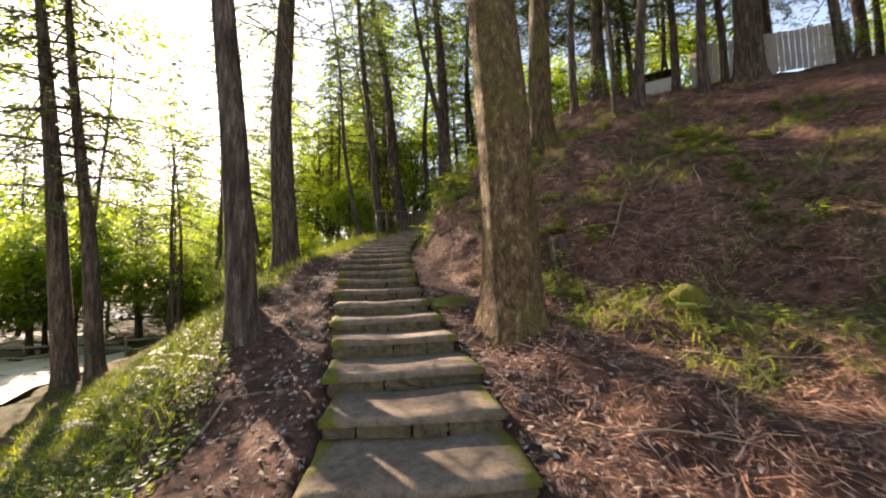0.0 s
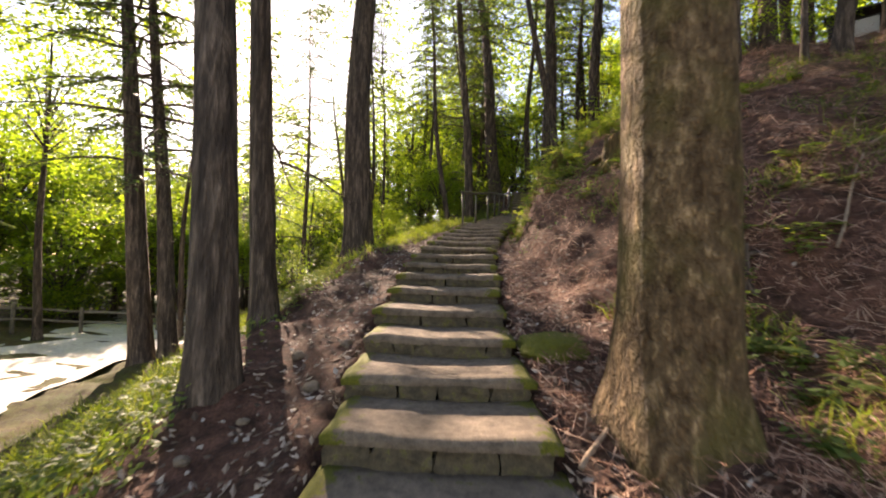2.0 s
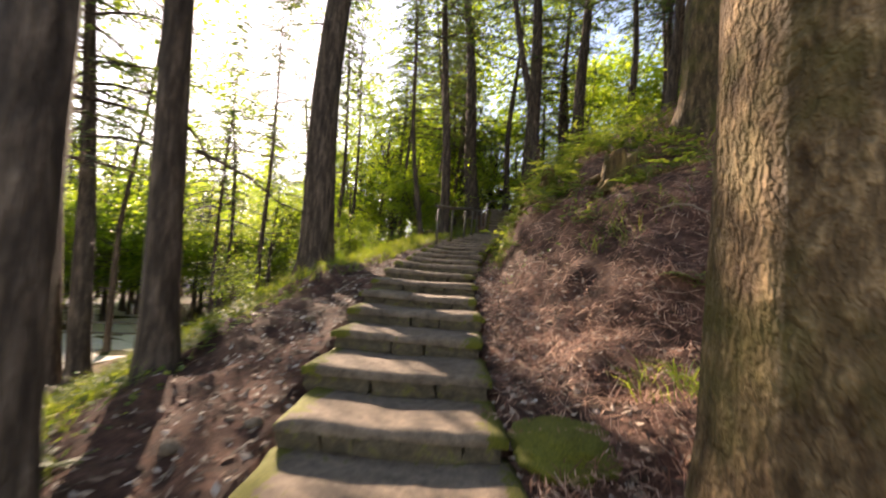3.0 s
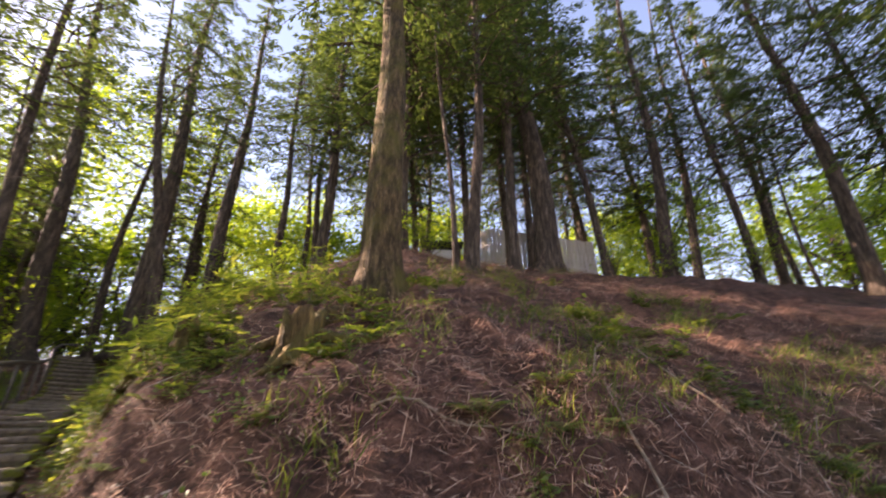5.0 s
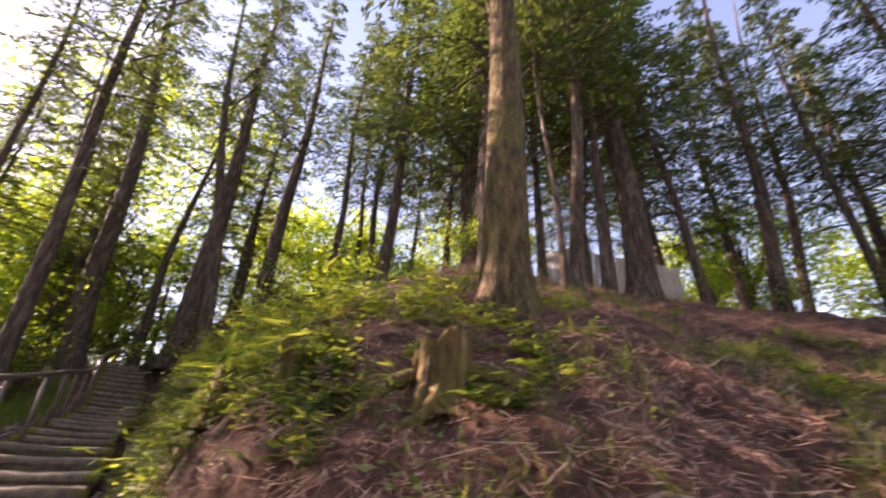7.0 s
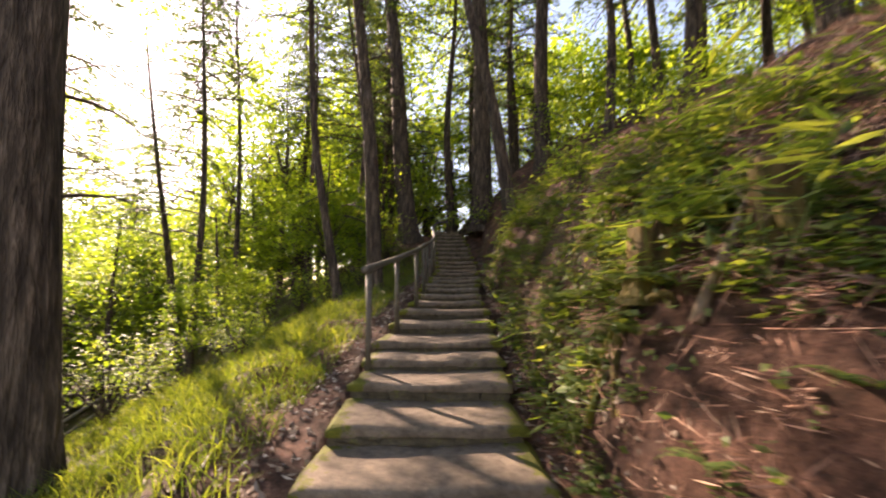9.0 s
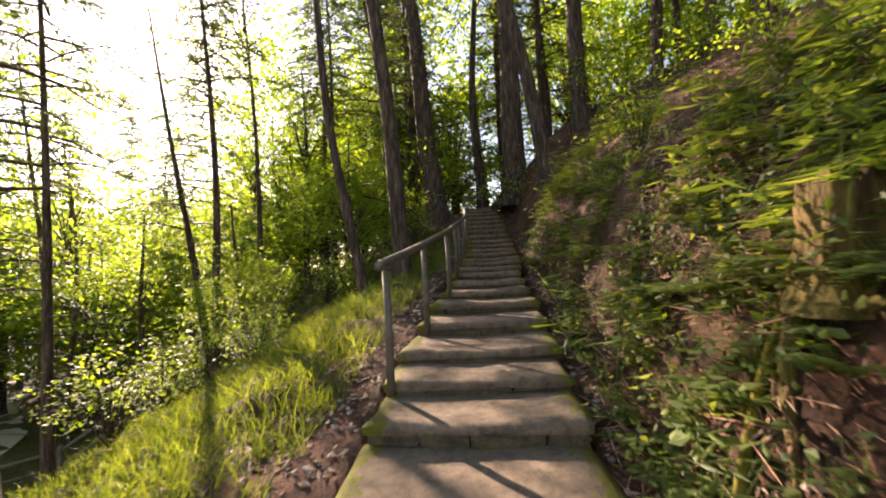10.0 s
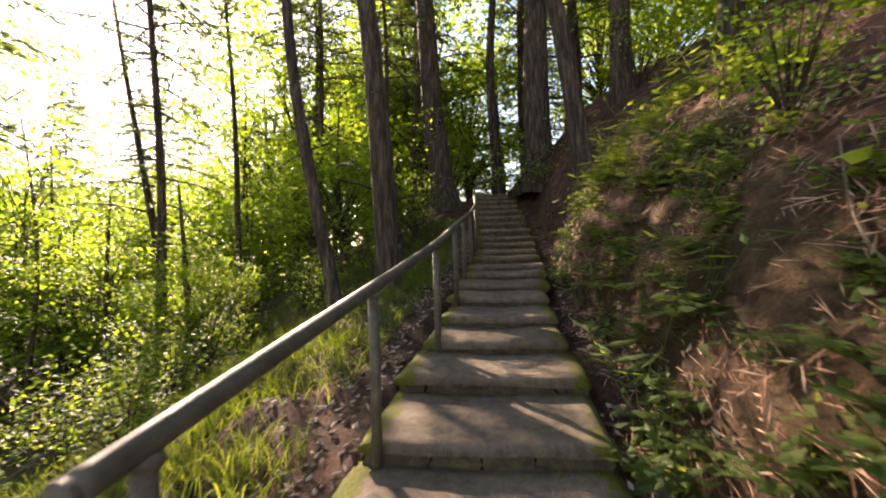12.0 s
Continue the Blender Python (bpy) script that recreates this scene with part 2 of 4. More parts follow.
def lattice(x, y, seed):
    """Smooth value noise, -1 to 1."""
    xi, yi = np.floor(x).astype(int), np.floor(y).astype(int)
    xf, yf = x - xi, y - yi
    xf, yf = xf * xf * (3 - 2 * xf), yf * yf * (3 - 2 * yf)

    def h(a, b):
        v = np.sin(a * 127.1 + b * 311.7 + seed * 74.7) * 43758.5453
        return 2 * (v - np.floor(v)) - 1
    return (h(xi, yi) * (1 - xf) + h(xi + 1, yi) * xf) * (1 - yf) + (h(xi, yi + 1) * (1 - xf) + h(xi + 1, yi + 1) * xf) * yf


def ground_z(x, y):
    """The ground with its humps, hollows and roots."""
    x, y = np.asarray(x, float), np.asarray(y, float)
    u = np.abs(x - path_x(y))
    calm = np.clip((u - 0.5) / 0.9, 0.15, 1)
    z = terrain(x, y) + calm * (0.10 * lattice(x * 0.7, y * 0.7, 3) + 0.105 * lattice(x * 1.9, y * 1.9, 5) + 0.065 * lattice(x * 4.5, y * 4.5, 7))
    return z - 0.12 * (u < 0.64) * (y > -6) * (y < 24)


def mesh_object(name, verts, faces, mats, parent=None, smooth_shade=True, label="", attr=None):
    me = bpy.data.meshes.new(name)
    verts, faces = np.asarray(verts, np.float32), np.asarray(faces, np.int32)
    k = faces.shape[1]
    me.vertices.add(len(verts))
    me.vertices.foreach_set("co", verts.ravel())
    me.loops.add(faces.size)
    me.loops.foreach_set("vertex_index", faces.ravel())
    me.polygons.add(len(faces))
    me.polygons.foreach_set("loop_start", np.arange(0, faces.size, k, dtype=np.int32))
    me.polygons.foreach_set("use_smooth", np.full(len(faces), smooth_shade))
    me.update(calc_edges=True)
    me.materials.append(mats)
    if attr:
        a = me.attributes.new(attr[0], "FLOAT", "POINT")
        a.data.foreach_set("value", np.asarray(attr[1], np.float32))
    ob = new(name, me)
    if parent is not None:
        ob.parent = parent
    if label:
        ob["label"] = label
    return ob


def part(name, bm, mat, parent=None, label="", smooth_shade=False, attr=None):
    me = bpy.data.meshes.new(name)
    bm.to_mesh(me)
    bm.free()
    me.materials.append(mat)
    if smooth_shade:
        me.polygons.foreach_set("use_smooth", np.full(len(me.polygons), True))
    ob = new(name, me)
    if parent is not None:
        ob.parent = parent
    if label:
        ob["label"] = label
    return ob


def spread(a, b, fine_a, fine_b, fine, coarse):
    """Coordinates from a to b, closely spaced between fine_a and fine_b."""
    mid = np.arange(fine_a, fine_b, fine)
    lo, hi, step = [fine_a], [mid[-1]], fine
    while lo[-1] > a:
        step = min(step * 1.18, coarse)
        lo.append(lo[-1] - step)
    step = fine
    while hi[-1] < b:
        step = min(step * 1.18, coarse)
        hi.append(hi[-1] + step)
    return np.concatenate([lo[:0:-1], mid, hi[1:]])


def green_cover(x, y):
    """How much grass and moss grows on the ground."""
    s = -(x - path_x(y)) - 0.62
    g = smooth(1.1 - 0.7 * smooth(8, 11, y), 2.5 - 0.8 * smooth(8, 11, y), s) * (0.75 + 0.4 * lattice(x * 0.8, y * 0.8, 11))
    g += 0.5 * smooth(2.2, 5, x) * smooth(8, 5.0, y) * (lattice(x * 0.9, y * 0.9, 13) > 0.1)
    g += 0.3 * smooth(9, 11, y) * (x > path_x(y) + 0.7) * (lattice(x * 1.1, y * 1.1, 17) > 0.2)
    return np.clip(g, 0, 1)


gx, gy = spread(-900, 900, -5.5, 7.5, 0.10, 80), spread(-700, 1100, -0.6, 21.5, 0.10, 80)
GX, GY = np.meshgrid(gx, gy)
GZ = ground_z(GX, GY)
nx, ny = len(gx), len(gy)
idx = np.arange(nx * ny).reshape(ny, nx)
quads = np.stack([idx[:-1, :-1], idx[:-1, 1:], idx[1:, 1:], idx[1:, :-1]], -1).reshape(-1, 4)
ground = mesh_object("ground", np.stack([GX, GY, GZ], -1).reshape(-1, 3), quads, SOIL, attr=("green", green_cover(GX, GY).ravel()))
tagged(ground, "brown forest soil with needles, grass and moss on the bank", "ground", kind="structure")


def ribbon(name, line, width, lift, mat, label, category):
    pts = [Vector((x, y, 0)) for x, y in line]
    fine = []
    for a, b in zip(pts[:-1], pts[1:]):
        k = max(2, int((b - a).length / 1.0))
        fine += [a.lerp(b, i / k) for i in range(k)]
    for _ in range(6):
        fine = [fine[0]] + [(fine[i - 1] + fine[i] * 2 + fine[i + 1]) / 4 for i in range(1, len(fine) - 1)] + [fine[-1]]
    v, f, m = [], [], 9
    for i, q in enumerate(fine):
        t = (fine[min(i + 1, len(fine) - 1)] - fine[max(i - 1, 0)]).normalized()
        n = Vector((t.y, -t.x, 0))
        for j in range(m):
            w = q + n * width * (j / (m - 1) - 0.5) * (1 + 0.12 * math.sin(i * 0.7 + j))
            v.append((w.x, w.y, float(ground_z(w.x, w.y)) + lift))
    for i in range(len(fine) - 1):
        for j in range(m - 1):
            a = i * m + j
            f.append((a, a + 1, a + m + 1, a + m))
    return tagged(mesh_object(name, v, f, mat), label, category, kind="structure")


ribbon("road", [(-9.5, -30), (-10.0, -6), (-11.2, 5), (-12.3, 11), (-15, 17), (-22, 25), (-34, 36)], 5.4, 0.05, GRAVEL, "pale sunlit gravel lane below the wooded bank", "road")
ribbon("road", [(-38, 46), (-60, 66), (-95, 100), (-160, 150)], 17, 0.12, ASPHALT, "grey paved area far beyond the trees", "road")

# ---- stairs ----
STEP_FRONTS = [-0.5, 0.2, 0.87, 1.54, 2.21, 2.88, 3.55, 4.25, 4.83, 5.42, 6.01, 6.65, 7.25, 7.8, 8.4, 8.95, 9.6, 10.15, 10.7, 11.25, 11.87, 12.4, 12.95, 13.7, 14.4, 15.0,
               15.6, 16.25, 16.9, 17.6, 18.2, 18.85, 19.4, 19.95, 20.4, 20.85, 21.3, 21.75, 22.2, 22.65, 23.1, 23.5, 23.8]
stairs = tagged(new("stone_stairs"), "long flight of worn concrete steps with mossy stone risers", "stairs", kind="structure")


def slab(width, depth, thick, seed, worn=0.02):
    """A worn tread block, with its front lip at y = 0 and its top at z = 0: rounded rim, uneven top, moss towards its ends."""
    nu, nv = 26, 10
    us = np.linspace(-0.5, 0.5, nu) * width
    vs = np.concatenate([[0, 0.012, 0.035], np.linspace(0.08, depth, nv - 3)])
    U, V = np.meshgrid(us, vs)
    edge = np.minimum(np.abs(U - us[0]), np.abs(U - us[-1]))
    rim = np.minimum(edge, V)
    Z = -0.028 * np.clip(1 - rim / 0.04, 0, 1) ** 2 + 0.007 * lattice(U * 5 + seed * 9, V * 5, seed) + 0.003 * lattice(U * 17, V * 17 + seed, seed) - worn * np.exp(-(U / (0.3 * width)) ** 2)
    Y = V + 0.014 * lattice(U * 3 + seed * 5, V * 0 + seed, seed) * (1 - V / depth) + 0.008 * lattice(U * 13, V * 0, seed)
    XX = U + 0.018 * lattice(V * 4 + seed, U * 0 + seed, seed + 2) * (edge < 0.02)
    top = np.stack([XX, Y, Z], -1).reshape(-1, 3)
    ring = [j for j in range(nu)] + [i * nu + nu - 1 for i in range(1, nv)] + [(nv - 1) * nu + j for j in range(nu - 2, -1, -1)] + [i * nu for i in range(nv - 2, 0, -1)]
    low = top[ring].copy()
    low[:, 2] = -thick
    low[:, 1] += np.where(low[:, 1] < 0.03, 0.012, 0)
    verts = np.concatenate([top, low])
    ids = np.arange(nu * nv).reshape(nv, nu)
    faces = np.stack([ids[:-1, :-1], ids[:-1, 1:], ids[1:, 1:], ids[1:, :-1]], -1).reshape(-1, 4).tolist()
    k0 = nu * nv
    for i in range(len(ring)):
        j = (i + 1) % len(ring)
        faces.append([ring[j], ring[i], k0 + i, k0 + j])
    moss = np.clip(1 - edge / 0.17, 0, 1) * 0.66 + np.clip(1 - V / 0.04, 0, 1) * 0.05
    moss *= 0.75 + 0.5 * lattice(U * 1.5 + seed * 3, V * 3 + seed, seed + 4)
    moss[:, : nu // 2] *= 1.2
    moss[-2:] += 0.12
    return verts, faces, np.concatenate([moss.ravel(), moss.ravel()[ring] * 0.8])


def riser_block(w, h, d, seed):
    """One rough facing stone, rounded and uneven; its face looks towards -y."""
    bm = bmesh.new()
    bmesh.ops.create_cube(bm, size=1)
    bmesh.ops.subdivide_edges(bm, edges=bm.edges[:], cuts=2, use_grid_fill=True)
    r = random.Random(seed)
    for v in bm.verts:
        q = Vector((v.co.x * w, v.co.y * d, v.co.z * h))
        corner = abs(v.co.x) > 0.45 and abs(v.co.z) > 0.45
        q *= 0.94 if corner else 1.0
        v.co = q + Vector((r.uniform(-1, 1) * 0.012, r.uniform(-1, 1) * 0.012, r.uniform(-1, 1) * 0.006))
    return bm


for k, fy in enumerate(STEP_FRONTS):
    z, cx = float(path_z(fy)), float(path_x(fy))
    nxt = STEP_FRONTS[k + 1] if k + 1 < len(STEP_FRONTS) else fy + 0.7
    low = float(path_z(STEP_FRONTS[k - 1])) if k else z - 0.15
    ang = math.atan2(float(path_x(nxt)) - cx, nxt - fy)
    rng = random.Random(40 + k)
    wide = 1.24 + rng.uniform(-0.05, 0.07) - 0.12 * (fy > 14.6)
    v, f, moss = slab(wide, nxt - fy + 0.10, 0.075, k + 1)
    turn = pose(cx, fy, z, 0, rng.uniform(-0.7, 0.7), -math.degrees(ang) * 0.75 + rng.uniform(-1.5, 1.5))
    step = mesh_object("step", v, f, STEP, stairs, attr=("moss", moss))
    step.matrix_local = turn
    drop, x0, count = z - low, -wide / 2 + 0.02, rng.randint(3, 5)
    cuts = [(i + 1 + rng.uniform(-0.28, 0.28)) / count for i in range(count - 1)]
    ends = [0] + cuts + [1]
    for a, b in zip(ends[:-1], ends[1:]):
        w = (b - a) * (wide - 0.04)
        h = max(0.06, drop - 0.03)
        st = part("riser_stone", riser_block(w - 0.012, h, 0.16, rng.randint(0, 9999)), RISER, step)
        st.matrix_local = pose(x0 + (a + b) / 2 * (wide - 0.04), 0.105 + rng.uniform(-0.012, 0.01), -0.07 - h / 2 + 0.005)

# ---- trees ----


def tube(points, radii, sides=6, ridges=0.0, seed=0, cap=True):
    """Vertices and quads of a tapered tube along points; ridges roughen it."""
    pts = np.asarray(points, float)
    v, f = [], []
    rng = np.random.RandomState(seed)
    ph = rng.rand(4) * 6.28
    for i, p in enumerate(pts):
        t = pts[min(i + 1, len(pts) - 1)] - pts[max(i - 1, 0)]
        t /= np.linalg.norm(t) + 1e-9
        a = np.cross(t, [0.13, 1, 0.07] if abs(t[1]) < 0.9 else [1, 0.1, 0.0])
        a /= np.linalg.norm(a)
        b = np.cross(t, a)
        for j in range(sides):
            q = 2 * math.pi * j / sides
            w = 1 + ridges * (math.sin(3 * q + ph[0] + i * 0.25) + 0.6 * math.sin(5 * q + ph[1] - i * 0.4) + 0.5 * rng.uniform(-1, 1))
            v.append(p + (a * math.cos(q) + b * math.sin(q)) * radii[i] * w)
    n = len(pts)
    for i in range(n - 1):
        for j in range(sides):
            k = (j + 1) % sides
            f.append((i * sides + j, i * sides + k, (i + 1) * sides + k, (i + 1) * sides + j))
    if cap:
        v.append(pts[-1])
        for j in range(sides):
            f.append((((n - 1) * sides + j), (n - 1) * sides + (j + 1) % sides, len(v) - 1, len(v) - 1))
    return np.array(v), [q if q[2] != q[3] else q for q in f]


def join(chunks):
    vs, fs, k = [], [], 0
    for v, f in chunks:
        vs.append(np.asarray(v))
        fs.append(np.asarray(f) + k)
        k += len(v)
    return np.concatenate(vs), np.concatenate(fs)


def leaf_quads(c, along, side, length, width, fold=0.15):
    """Pointed leaves: four corners each, from centre, direction and sideways vectors."""
    up = np.cross(along, side)
    L, W = length[:, None], width[:, None]
    base, tip = c - along * L * 0.5, c + along * L * 0.5
    l, r = c - side * W * 0.5 + up * W * fold, c + side * W * 0.5 + up * W * fold
    v = np.stack([base, r, tip, l], 1).reshape(-1, 3)
    return v, np.arange(len(v)).reshape(-1, 4)


def unit(a):
    return a / (np.linalg.norm(a, axis=1, keepdims=True) + 1e-9)


def conifer_crown(seed, height=10.0, reach=2.7, branches=60, per=78):
    """Limbs and flat drooping sprays of a conifer, with its lowest limb at z = 0."""
    r = np.random.RandomState(seed)
    limbs, leaves = [], []
    for k in range(branches):
        h = height * (k / branches) ** 0.9 + r.uniform(-0.15, 0.15)
        az = k * 2.4 + r.uniform(-0.4, 0.4)
        L = reach * (1 - 0.82 * max(h, 0) / height) * r.uniform(0.55, 1.15)
        d = np.array([math.cos(az), math.sin(az), 0])
        s = np.array([-d[1], d[0], 0])
        rise, droop = r.uniform(0.0, 0.25), r.uniform(0.18, 0.5)
        q = np.linspace(0, 1, 5)
        line = d * (L * q)[:, None] + np.array([0, 0, 1.0]) * (h + L * (rise * q - droop * q ** 2))[:, None] + s * (L * 0.06 * np.sin(q * 3 + k))[:, None]
        limbs.append(tube(line, 0.028 * (1 - 0.8 * q) * (0.6 + L / 3), 4, 0, k, False))
        n = int(per * (0.35 + L / reach))
        t = r.uniform(0.22, 1.05, n)
        lat = r.uniform(-1, 1, n) * (0.46 * L * (1.12 - t) * r.uniform(0.4, 1, n) + 0.07)
        c = d * (L * t)[:, None] + s * lat[:, None] + np.array([0, 0, 1.0]) * (h + L * (rise * t - droop * t ** 2) - 0.35 * np.abs(lat) ** 1.3 * 0.8 + r.normal(0, 0.035, n))[:, None]
        al = unit(d + s * (np.sign(lat) * r.uniform(0.2, 1.3, n))[:, None] + r.normal(0, 0.25, (n, 3)) - np.array([0, 0, 0.35]))
        sd = unit(np.cross(al, unit(np.array([0, 0, 1.0]) + r.normal(0, 0.35, (n, 3)))))
        leaves.append(leaf_quads(c, al, sd, r.uniform(0.11, 0.25, n), r.uniform(0.035, 0.075, n), 0.1))
    return join(limbs), join(leaves)


def broad_crown(seed, rx, rz, clumps=70, per=75, size=0.10, every=2, limb=0.03):
    """A crown of leafy clumps on thin limbs, with its middle at the origin."""
    r = np.random.RandomState(seed)
    limbs, leaves = [], []
    for k in range(clumps):
        d = unit(r.normal(0, 1, (1, 3)))[0] * r.uniform(0.35, 1) ** 0.6
        c0 = d * np.array([rx, rx, rz])
        root = np.array([0, 0, c0[2] * 0.3 - rz * 0.75])
        q = np.linspace(0, 1, 4)
        line = root + (c0 - root) * q[:, None] + np.array([0, 0, 1.0]) * (0.12 * rz * np.sin(q * 3.1))[:, None]
        if k % every == 0:
            limbs.append(tube(line, limb * (1 - 0.8 * q), 4, 0, k, False))
        n = int(per * r.uniform(0.5, 1.3))
        c = c0 + r.normal(0, 1, (n, 3)) * np.array([0.30, 0.30, 0.14]) * (0.5 + rx * 0.3)
        al = unit(r.normal(0, 1, (n, 3)) * np.array([1, 1, 0.35]) + np.array([0, 0, -0.25]))
        sd = unit(np.cross(al, unit(np.array([0, 0, 1.0]) + r.normal(0, 0.5, (n, 3)))))
        L = size * r.uniform(0.6, 1.5, n)
        leaves.append(leaf_quads(c, al, sd, L, L * r.uniform(0.45, 0.65, n), 0.12))
    return join(limbs), join(leaves)


CROWNS = []
DENSE = []
for k in range(3):
    (lv, lf), (cv, cf) = conifer_crown(140 + k, 10.5, 3.3, 84, 120)
    DENSE.append((lv, lf, cv, cf))
for k in range(4):
    (lv, lf), (cv, cf) = conifer_crown(100 + k, 10.5, 2.6 + 0.15 * k)
    CROWNS.append((lv, lf, cv, cf))
BROADS = []
for k in range(3):
    (lv, lf), (cv, cf) = broad_crown(200 + k, 2.3 + 0.3 * k, 2.4, 95, 95, 0.15)
    BROADS.append((lv, lf, cv, cf))
LOOSE = []
for k in range(3):
    (lv, lf), (cv, cf) = broad_crown(230 + k, 3.2, 3.0, 84, 46, 0.16, 3, 0.022)
    LOOSE.append((lv, lf, cv, cf))
SPARSE = []
for k in range(3):
    (lv, lf), (cv, cf) = broad_crown(260 + k, 3.4, 3.0, 90, 22, 0.17, 5, 0.018)
    SPARSE.append((lv, lf, cv, cf))
SHARED = {}


def shared_part(key, name, build, mat, parent, smooth_shade=True):
    """A part whose mesh is built once and shared by all that look alike."""
    if key not in SHARED:
        ob = mesh_object(name, *build(), mat, parent, smooth_shade)
        SHARED[key] = ob.data
        return ob
    ob = new(name, SHARED[key])
    ob.parent = parent
    return ob


def trunk_mesh(radius, height, seed, lean=(0, 0), flare=0.5, sides=14, bend=0.12, rough=0.05):
    r = np.random.RandomState(seed)
    n = 26
    q = np.linspace(0, 1, n) ** 1.6
    h = q * height - 0.25
    hh = np.clip(h, 0, None)
    x = lean[0] * hh + bend * np.sin(hh * 0.45 + r.rand() * 6) * np.clip(hh / 4, 0, 1)
    y = lean[1] * hh + bend * np.sin(hh * 0.38 + r.rand() * 6) * np.clip(hh / 4, 0, 1)
    rad = radius * ((1 - 0.86 * np.clip(h / height, 0, 1)) + flare * np.exp(-np.clip(h + 0.05, 0, None) / 0.28))
    v, f = tube(np.stack([x, y, h], 1), rad, sides, rough, seed)
    lobes = 5
    for i in range(n):
        k = flare * 0.55 * math.exp(-max(h[i], 0) / 0.30)
        if k < 0.01:
            continue
        seg = v[i * sides:(i + 1) * sides]
        c = np.array([x[i], y[i], h[i]])
        ang = 2 * np.pi * np.arange(sides) / sides
        seg[:] = c + (seg - c) * (1 + k * np.clip(np.sin(lobes * ang + seed), -0.3, 1))[:, None]
    return v, f


def snags(height_a, height_b, count, seed, length=1.1, radius=0.3):
    """Dead side twigs on a bare trunk."""
    r = np.random.RandomState(seed)
    out = []
    for k in range(count):
        h, az = r.uniform(height_a, height_b), r.uniform(0, 6.28)
        L = length * r.uniform(0.3, 1.2)
        d = np.array([math.cos(az), math.sin(az), r.uniform(-0.35, 0.25)])
        q = np.linspace(0, 1, 5)
        line = np.array([0, 0, h]) + d * (radius * 0.6 + L * q)[:, None] + r.normal(0, 0.03, (5, 3)) * q[:, None] * L - np.array([0, 0, 0.25]) * (L * q ** 2)[:, None]
        out.append(tube(line, 0.018 * (1 - 0.75 * q), 4, 0, k, False))
        for _ in range(2):
            t = r.uniform(0.4, 0.9)
            p0 = np.array([0, 0, h]) + d * (radius * 0.6 + L * t) - np.array([0, 0, 0.25]) * L * t * t
            e = unit((d + r.normal(0, 0.6, 3))[None])[0] * L * 0.4
            out.append(tube(p0 + e * np.linspace(0, 1, 3)[:, None], [0.008, 0.006, 0.003], 3, 0, 1, False))
    return join(out)


def tree(x, y, radius, height=15.0, crown=5.0, kind="conifer", lean=(0.0, 0.0), bark=None, label="", seed=0, size=1.0, twigs=9, sides=14, flare=0.5, category="tree"):
    z = float(terrain(x, y)) - 0.05
    bark = bark or BARK
    base = tagged(new("conifer_tree" if kind in ("conifer", "dense") else "broadleaf_tree"), label, category)
    base.matrix_world = pose(x, y, z)
    v, f = trunk_mesh(radius, height, seed, lean, flare, sides, 0.10 + 0.04 * (seed % 3), 0.035)
    mesh_object("trunk", v, f, bark, base)
    top = Matrix.Translation((lean[0] * crown, lean[1] * crown, crown)) @ pose(0, 0, 0, math.degrees(-lean[1]), math.degrees(lean[0]), (seed * 77) % 360)
    if twigs:
        tv, tf = snags(1.8, crown + 1.5, twigs, seed, 1.2, radius)
        tagged(mesh_object("dead_branchwork", tv, tf, BARK, base), kind="stuff")
    if kind in ("conifer", "dense"):
        k = seed % 3
        lv, lf, cv, cf = (DENSE if kind == "dense" else CROWNS)[k]
        a = shared_part((kind + "l", k), "branchwork", lambda: (lv, lf), BARK, base)
        b = shared_part((kind + "c", k), "crown", lambda: (cv, cf), CONIFER, base, False)
    else:
        k = seed % 3
        lv, lf, cv, cf = {"loose": LOOSE, "sparse": SPARSE, "broad": BROADS}[kind][k]
        a = shared_part((kind + "l", k), "branchwork", lambda: (lv, lf), BARK, base)
        b = shared_part((kind + "c", k), "crown", lambda: (cv, cf), BROAD, base, False)
    tagged(a, kind="stuff"), tagged(b, kind="stuff")
    for o in (a, b):
        o.matrix_local = top @ Matrix.Diagonal((size, size, size, 1))
    return base


